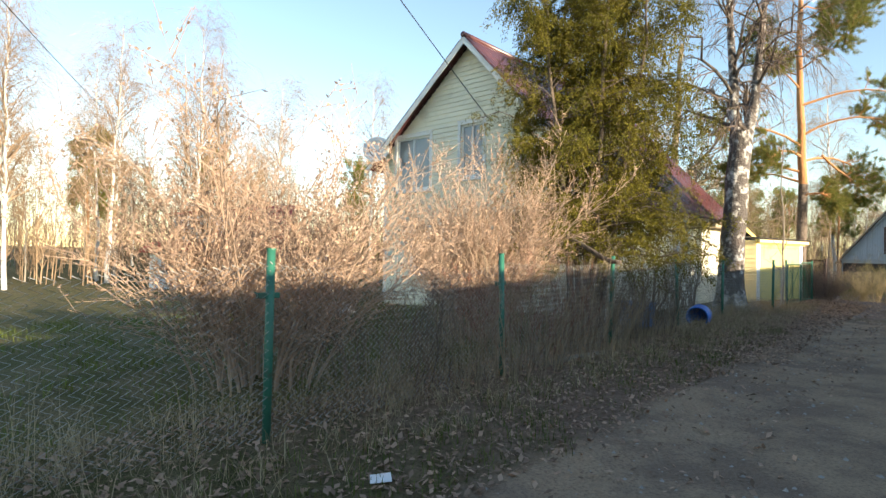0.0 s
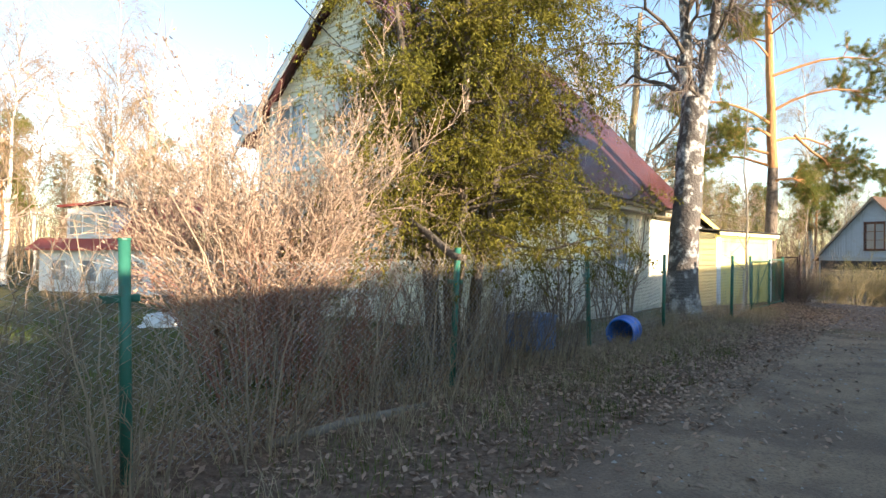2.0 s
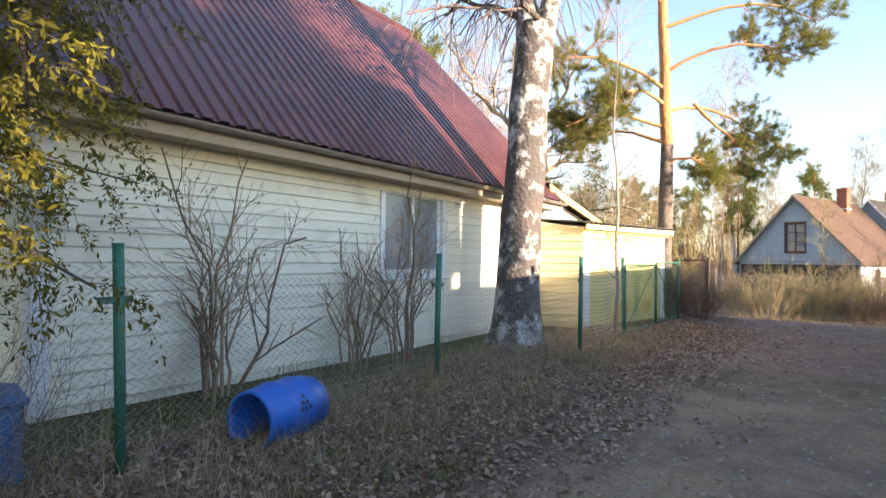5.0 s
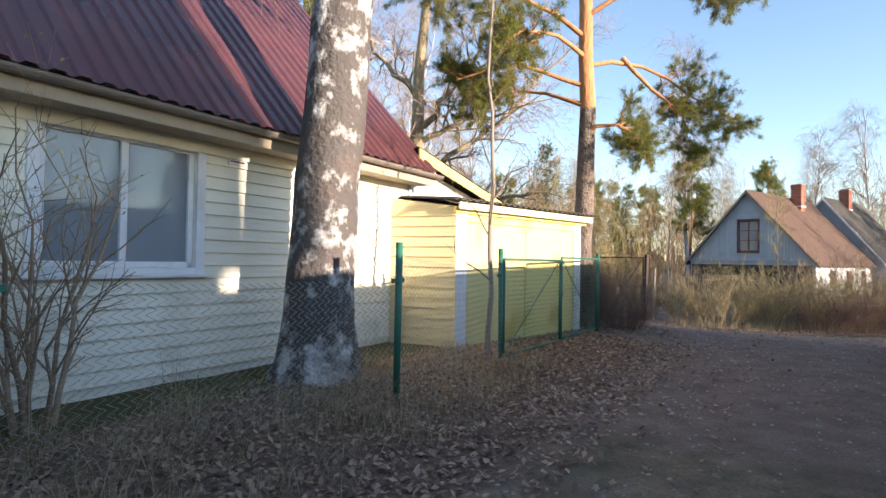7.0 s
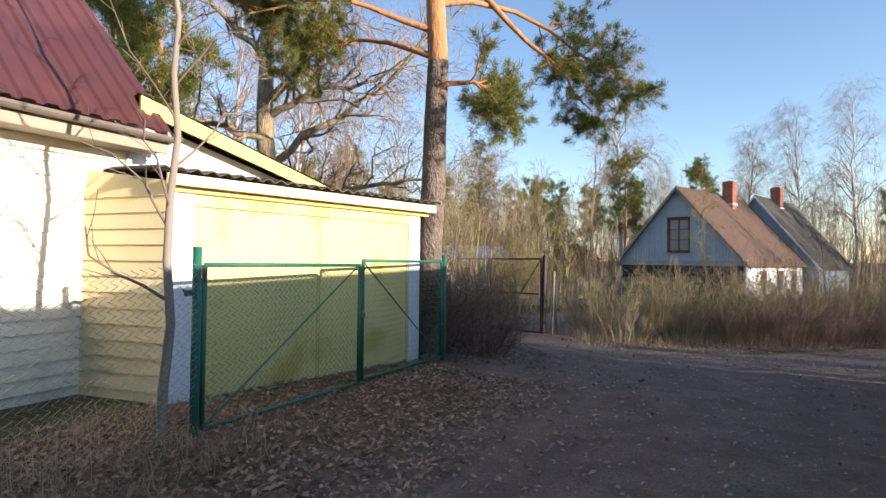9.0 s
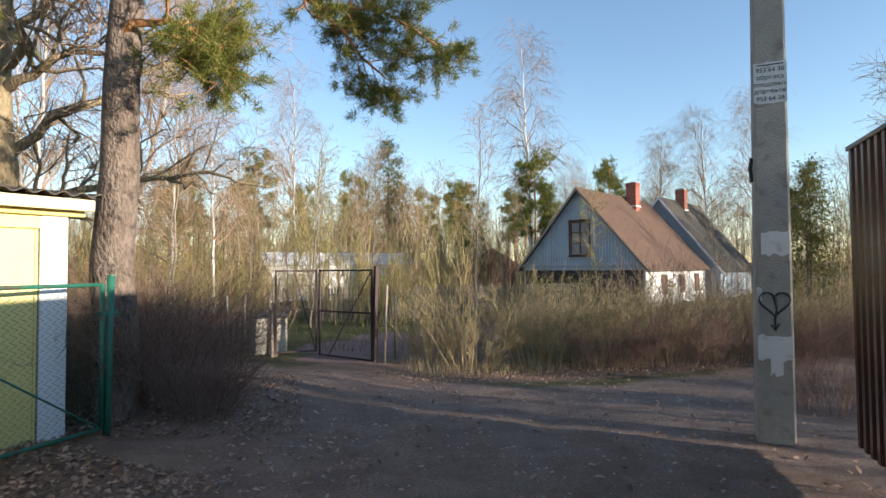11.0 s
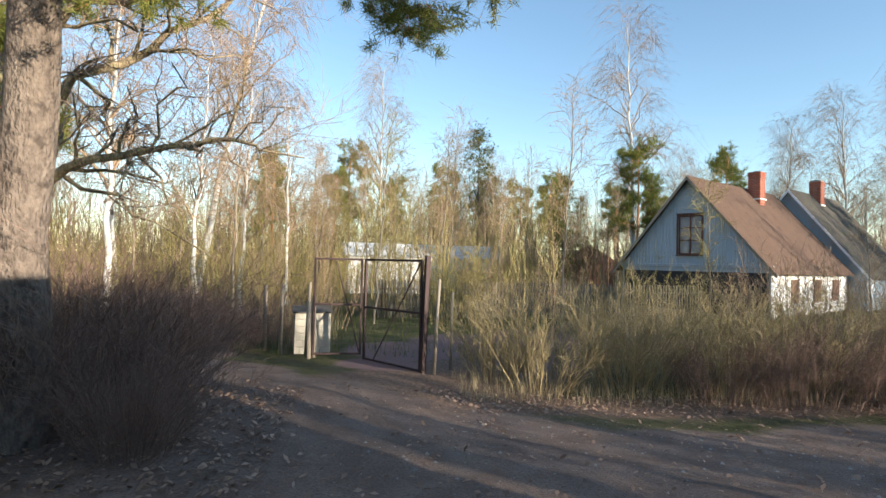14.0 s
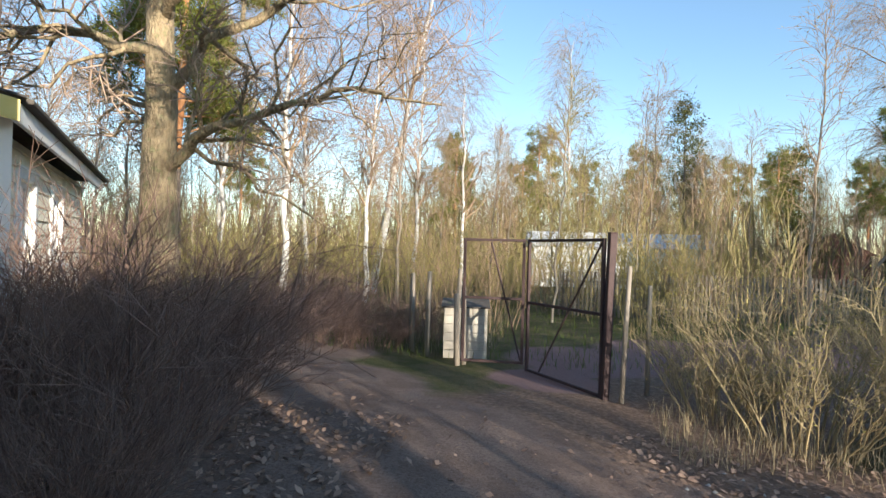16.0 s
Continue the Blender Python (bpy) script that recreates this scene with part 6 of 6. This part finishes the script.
# sapling undergrowth
br = plant("undergrowth", "brown bare undergrowth at the edge of the wood", "bush", scaled(14.0, 30.5), shrub_pieces(160, 34, 2.4, 1.4, 0.22, (6, 3), 0.010, M_TWIGB, M_BUD, 1, 0.03, (0.25, 0.11), 0.4, 0, 0.004), "undergrowth of the wood")
bo = plant("undergrowth", "olive budding undergrowth at the edge of the wood", "bush", scaled(18.5, 31.5), shrub_pieces(161, 34, 2.6, 1.4, 0.22, (6, 3), 0.010, M_TWIGO, M_BUDG, 3, 0.035, (0.25, 0.11), 0.4, 0, 0.004), "undergrowth of the wood")
for i in range(44):
    x, y = rw.uniform(2, 36), rw.uniform(29, 48)
    if clear(x, y) and not (14 < x < 24 and y < 30.5):
        copy_thing(rw.choice((br, bo)), scaled(x, y, rw.uniform(0.7, 1.3), rw.uniform(0, 360)))
for i in range(18):
    x, y = rw.uniform(-16, -5), rw.uniform(13, 40)
    if clear(x, y):
        copy_thing(br, scaled(x, y, rw.uniform(0.6, 1.1), rw.uniform(0, 360)))

for i, (x, y, q) in enumerate(((25.2, 26.3, 0.8), (26.3, 26.0, 0.9), (27.5, 26.3, 0.85), (24.4, 27.4, 0.75), (26.0, 28.3, 0.9), (27.6, 28.2, 0.9), (28.8, 25.4, 0.9))):
    copy_thing(br, scaled(x, y, q, 83 * i))

# the brown haze of the wood beyond
def far_wood(name, label, seed, n, ring, az, h, m):
    rg = np.random.RandomState(seed)
    a = np.radians(az[0] + (az[1] - az[0]) * rg.rand(n))
    d = ring[0] + (ring[1] - ring[0]) * rg.rand(n)
    B = np.stack([12 + d * np.cos(a), 18 + d * np.sin(a), np.zeros(n)], 1)
    keep = np.array([clear(x, y) for x, y, _ in B])
    B = B[keep]
    B[:, 2] = [ground_z(x, y) - 0.1 for x, y, _ in B]
    k = len(B)
    H = h * (0.55 + 0.75 * rg.rand(k))
    s = np.linspace(0, 1, 4)[None, :, None]
    P = B[:, None] + np.array((0, 0, 1.0)) * s * H[:, None, None] + rg.randn(k, 4, 3) * 0.4 * s
    R = (0.035 + 0.03 * rg.rand(k))[:, None] * (1 - 0.8 * np.linspace(0, 1, 4))
    L, LR = sprout(rg, P, R, 11, 0.12, 1.0, h * 0.22, 42, 0.45, 0.0, 0.07, 3, 0.6, 0.5, 0.011, 0.4)
    L2, LR2 = sprout(rg, L, LR, 2, 0.2, 1.0, h * 0.10, 42, 0.3, 0.0, 0.05, 2, 0.7, 0.5, 0.007, 0.3)
    twigs = cards(rg, L, 4, h * 0.09, -0.5, 0.05, 0.025)
    stuff_mesh = np_mesh(name, *join([tubes(P, R, 3), tubes(L, LR, 3), tubes(L2, LR2, 3), twigs]), m)
    tagged(new(name, stuff_mesh), label, "woods", kind="stuff")


far_wood("far_wood", "brown leafless wood behind the gardens", 301, 1150, (32, 62), (15, 168), 6.5, M_TWIGB)
far_wood("far_wood", "olive budding scrub behind the gardens", 302, 600, (24, 48), (38, 130), 4.8, M_TWIGO)
far_wood("far_wood", "grey leafless wood on the skyline", 303, 950, (60, 95), (5, 185), 10.5, M_TWIG)

# picket fence and far sheds seen through the wood
pm = Build().box((-0.03, -0.01, 0), (0.03, 0.01, 1.25)).mesh("picket", M_PICKET)
pf = thing("picket_fence", "grey weathered picket fence behind the gate", "fence", pose(16.0, 33.5, ground_z(18, 33.5) - 0.05, 0, 0, 3))
for i in range(110):
    part("picket", pm, None, pf).location = (i * 0.105, 0, 0.02 * math.sin(i * 1.7))
for z in (0.3, 0.95):
    part("rail", Build().box((0, 0.012, z), (11.5, 0.05, z + 0.06)), M_PICKET, pf)
sh = thing("greenhouse", "long low pale greenhouse among the trees", "greenhouse", scaled(14.5, 47.0, 1.0, 8))
part("body", Build().box((0, 0, 0), (9, 3, 2.1)), M_WHITE, sh)
part("roof", Build().poly([(-0.2, -0.2, 2.1), (-0.2, 3.2, 2.1), (-0.2, 1.5, 2.9)], (9.4, 0, 0)), M_PAPER, sh)
cr = thing("garden_house", "dark red garden house behind bare trees", "house", scaled(33.0, 64.0, 0.9, -15))
part("body", Build().box((0, 0, 0), (5, 4, 2.4)), M_FRAME, cr)
part("roof", Build().poly([(-0.3, -0.3, 2.4), (5.3, -0.3, 2.4), (2.5, -0.3, 4.2)], (0, 4.6, 0)), M_FRAME, cr)

# broken limb propped on a fence post
tagged(part("broken_limb", Build().tube([(2.1, 8.0, 1.95), (2.45, 7.65, 1.75), (2.72, 7.2, 1.52), (2.8, 6.93, 1.47), (2.9, 6.8, 1.46)], [0.05, 0.045, 0.045, 0.04, 0.03], 8), M_BARK, smooth=True), "dark broken limb resting on a green fence post", "branch")

# fallen log by the fence
tagged(part("fallen_log", Build().tube([(1.5, 5.05, 0.09), (2.0, 5.6, 0.12), (2.55, 6.2, 0.10)], [0.045, 0.042, 0.035], 9), M_WOODG, smooth=True), "grey fallen branch lying in dry grass", "log")


# ---- grass and leaf litter ----
def blades(rg, X, Y, h, lean, w):
    n = len(X)
    Z = np.array([ground_z(x, y) for x, y in zip(X, Y)]) - 0.01
    a = rg.rand(n) * 2 * math.pi
    H = h * (0.5 + rg.rand(n))
    d = np.stack([np.cos(a), np.sin(a), np.zeros(n)], 1) * (lean * H * rg.rand(n))[:, None]
    s = np.stack([-np.sin(a), np.cos(a), np.zeros(n)], 1) * w
    B = np.stack([X, Y, Z], 1)
    up = np.array((0, 0, 1.0)) * H[:, None]
    V = np.stack([B - s, B + s, B + up * 0.6 + d * 0.4 + s * 0.7, B + up * 0.6 + d * 0.4 - s * 0.7, B + up * 0.9 + d, B + up * 0.9 + d + s * 0.2], 1).reshape(-1, 3)
    k = np.arange(n)[:, None] * 6
    F = np.concatenate([k + np.array((0, 1, 2, 3)), k + np.array((3, 2, 5, 4))])
    return V, F


rg = np.random.RandomState(200)


def spread(n, u0, u1, n0, n1, clump=0.0):
    if clump:
        c = max(1, n // 14)
        U, Nn = u0 + (u1 - u0) * rg.rand(c), n0 + (n1 - n0) * rg.rand(c)
        U, Nn = np.repeat(U, 14) + rg.randn(c * 14) * clump, np.repeat(Nn, 14) + rg.randn(c * 14) * clump
    else:
        U, Nn = u0 + (u1 - u0) * rg.rand(n), n0 + (n1 - n0) * rg.rand(n)
    return HX + U * CA - Nn * SA, HY + U * SA + Nn * CA


def stuff(name, label, cat, V, F, m):
    tagged(new(name, np_mesh(name, V, F, m)), label, cat, kind="stuff")


X, Y = spread(12000, -15, 9.5, -2.9, -1.0, 0.07)
stuff("dry_grass", "tufts of dry straw-coloured grass along the fence", "grass", *blades(rg, X, Y, 0.17, 1.8, 0.0026), M_STRAW)
X, Y = spread(5000, -3, 9.0, -3.2, -1.2, 0.09)
stuff("verge_straw", "matted dry grass on the verge", "grass", *blades(rg, X, Y, 0.15, 2.2, 0.0022), M_STRAW)
X, Y = spread(1100, -14, 6.5, -2.7, -1.3, 0.05)
stuff("tall_dry_grass", "tall dry stalks in the wire fence", "grass", *blades(rg, X, Y, 0.55, 1.2, 0.002), M_STRAW)
X, Y = spread(14000, -15, 3, -1.4, 9, 0.10)
stuff("lawn_grass", "rough green lawn behind the fence", "grass", *blades(rg, X, Y, 0.14, 0.8, 0.004), M_GRASS)
X, Y = spread(5000, -14, 2, -3.5, -2.3, 0.10)
stuff("verge_grass", "short green grass on the verge", "grass", *blades(rg, X, Y, 0.09, 0.9, 0.003), M_GRASS)
gx, gy = np.concatenate([rg.uniform(17, 29, 5000), rg.uniform(10.5, 15, 2500)]), np.concatenate([rg.uniform(22.6, 24.2, 5000), rg.uniform(26.5, 34, 2500)])
stuff("hedge_grass", "dry grass at the foot of the hedge", "grass", *blades(rg, gx, gy, 0.2, 0.9, 0.003), M_STRAW)
gx, gy = rg.uniform(12, 30, 7000), rg.uniform(26, 36, 7000)
stuff("wood_grass", "green grass among the young trees", "grass", *blades(rg, gx, gy, 0.16, 0.9, 0.005), M_GRASS)


def leaves(X, Y, size):
    n = len(X)
    Z = np.array([ground_z(x, y) for x, y in zip(X, Y)]) + 0.012 + 0.02 * rg.rand(n)
    a = rg.rand(n) * 2 * math.pi
    d = np.stack([np.cos(a), np.sin(a), rg.randn(n) * 0.35], 1)
    w = np.stack([-np.sin(a), np.cos(a), rg.randn(n) * 0.35], 1)
    S = (size * (0.6 + 0.8 * rg.rand(n)))[:, None]
    C = np.stack([X, Y, Z], 1)
    lift = np.array((0, 0, 0.3)) * S * rg.rand(n, 1)
    V = np.stack([C - d * S, C - w * S * 0.55 + lift, C + d * S + lift * 0.3, C + w * S * 0.55 + lift * 0.6], 1).reshape(-1, 3)
    return V, np.arange(len(V)).reshape(-1, 4)


X, Y = spread(17000, -12, 12.5, -3.7, -1.2)
X2, Y2 = spread(2200, -12, 14, -5.0, -3.4)
X6, Y6 = spread(15000, -3, 12.5, -4.1, -1.0)
X3, Y3 = rg.uniform(12.2, 15, 2500), rg.uniform(19.3, 22.3, 2500)
X4, Y4 = rg.uniform(16.5, 29, 2600), rg.uniform(22.0, 23.2, 2600)
X5, Y5 = rg.uniform(11, 24, 3200), rg.uniform(14, 23, 3200)
stuff("dead_leaves", "brown curled dead leaves on the verge", "leaf litter", *leaves(np.concatenate([X, X2, X3, X4, X5, X6]), np.concatenate([Y, Y2, Y3, Y4, Y5, Y6]), 0.027), M_LEAF)
# small stones in the lane
X, Y = spread(3000, -12, 18, -8.2, -3.6)
Z = np.array([ground_z(x, y) for x, y in zip(X, Y)])
o = np.array([(1, 0, 0), (0, 1, 0), (-1, 0, 0), (0, -1, 0), (0, 0, 0.8)])
S = 0.008 + 0.018 * rg.rand(len(X)) ** 3
V = (np.stack([X, Y, Z], 1)[:, None] + o[None] * S[:, None, None] * (0.7 + 0.6 * rg.rand(len(X), 5, 1))).reshape(-1, 3)
F = (np.arange(len(X))[:, None, None] * 5 + np.array([(0, 1, 4), (1, 2, 4), (2, 3, 4), (3, 0, 4)])[None]).reshape(-1, 3)
stuff("lane_stones", "small pale stones trodden into the lane", "stones", V, F, M_CONC)
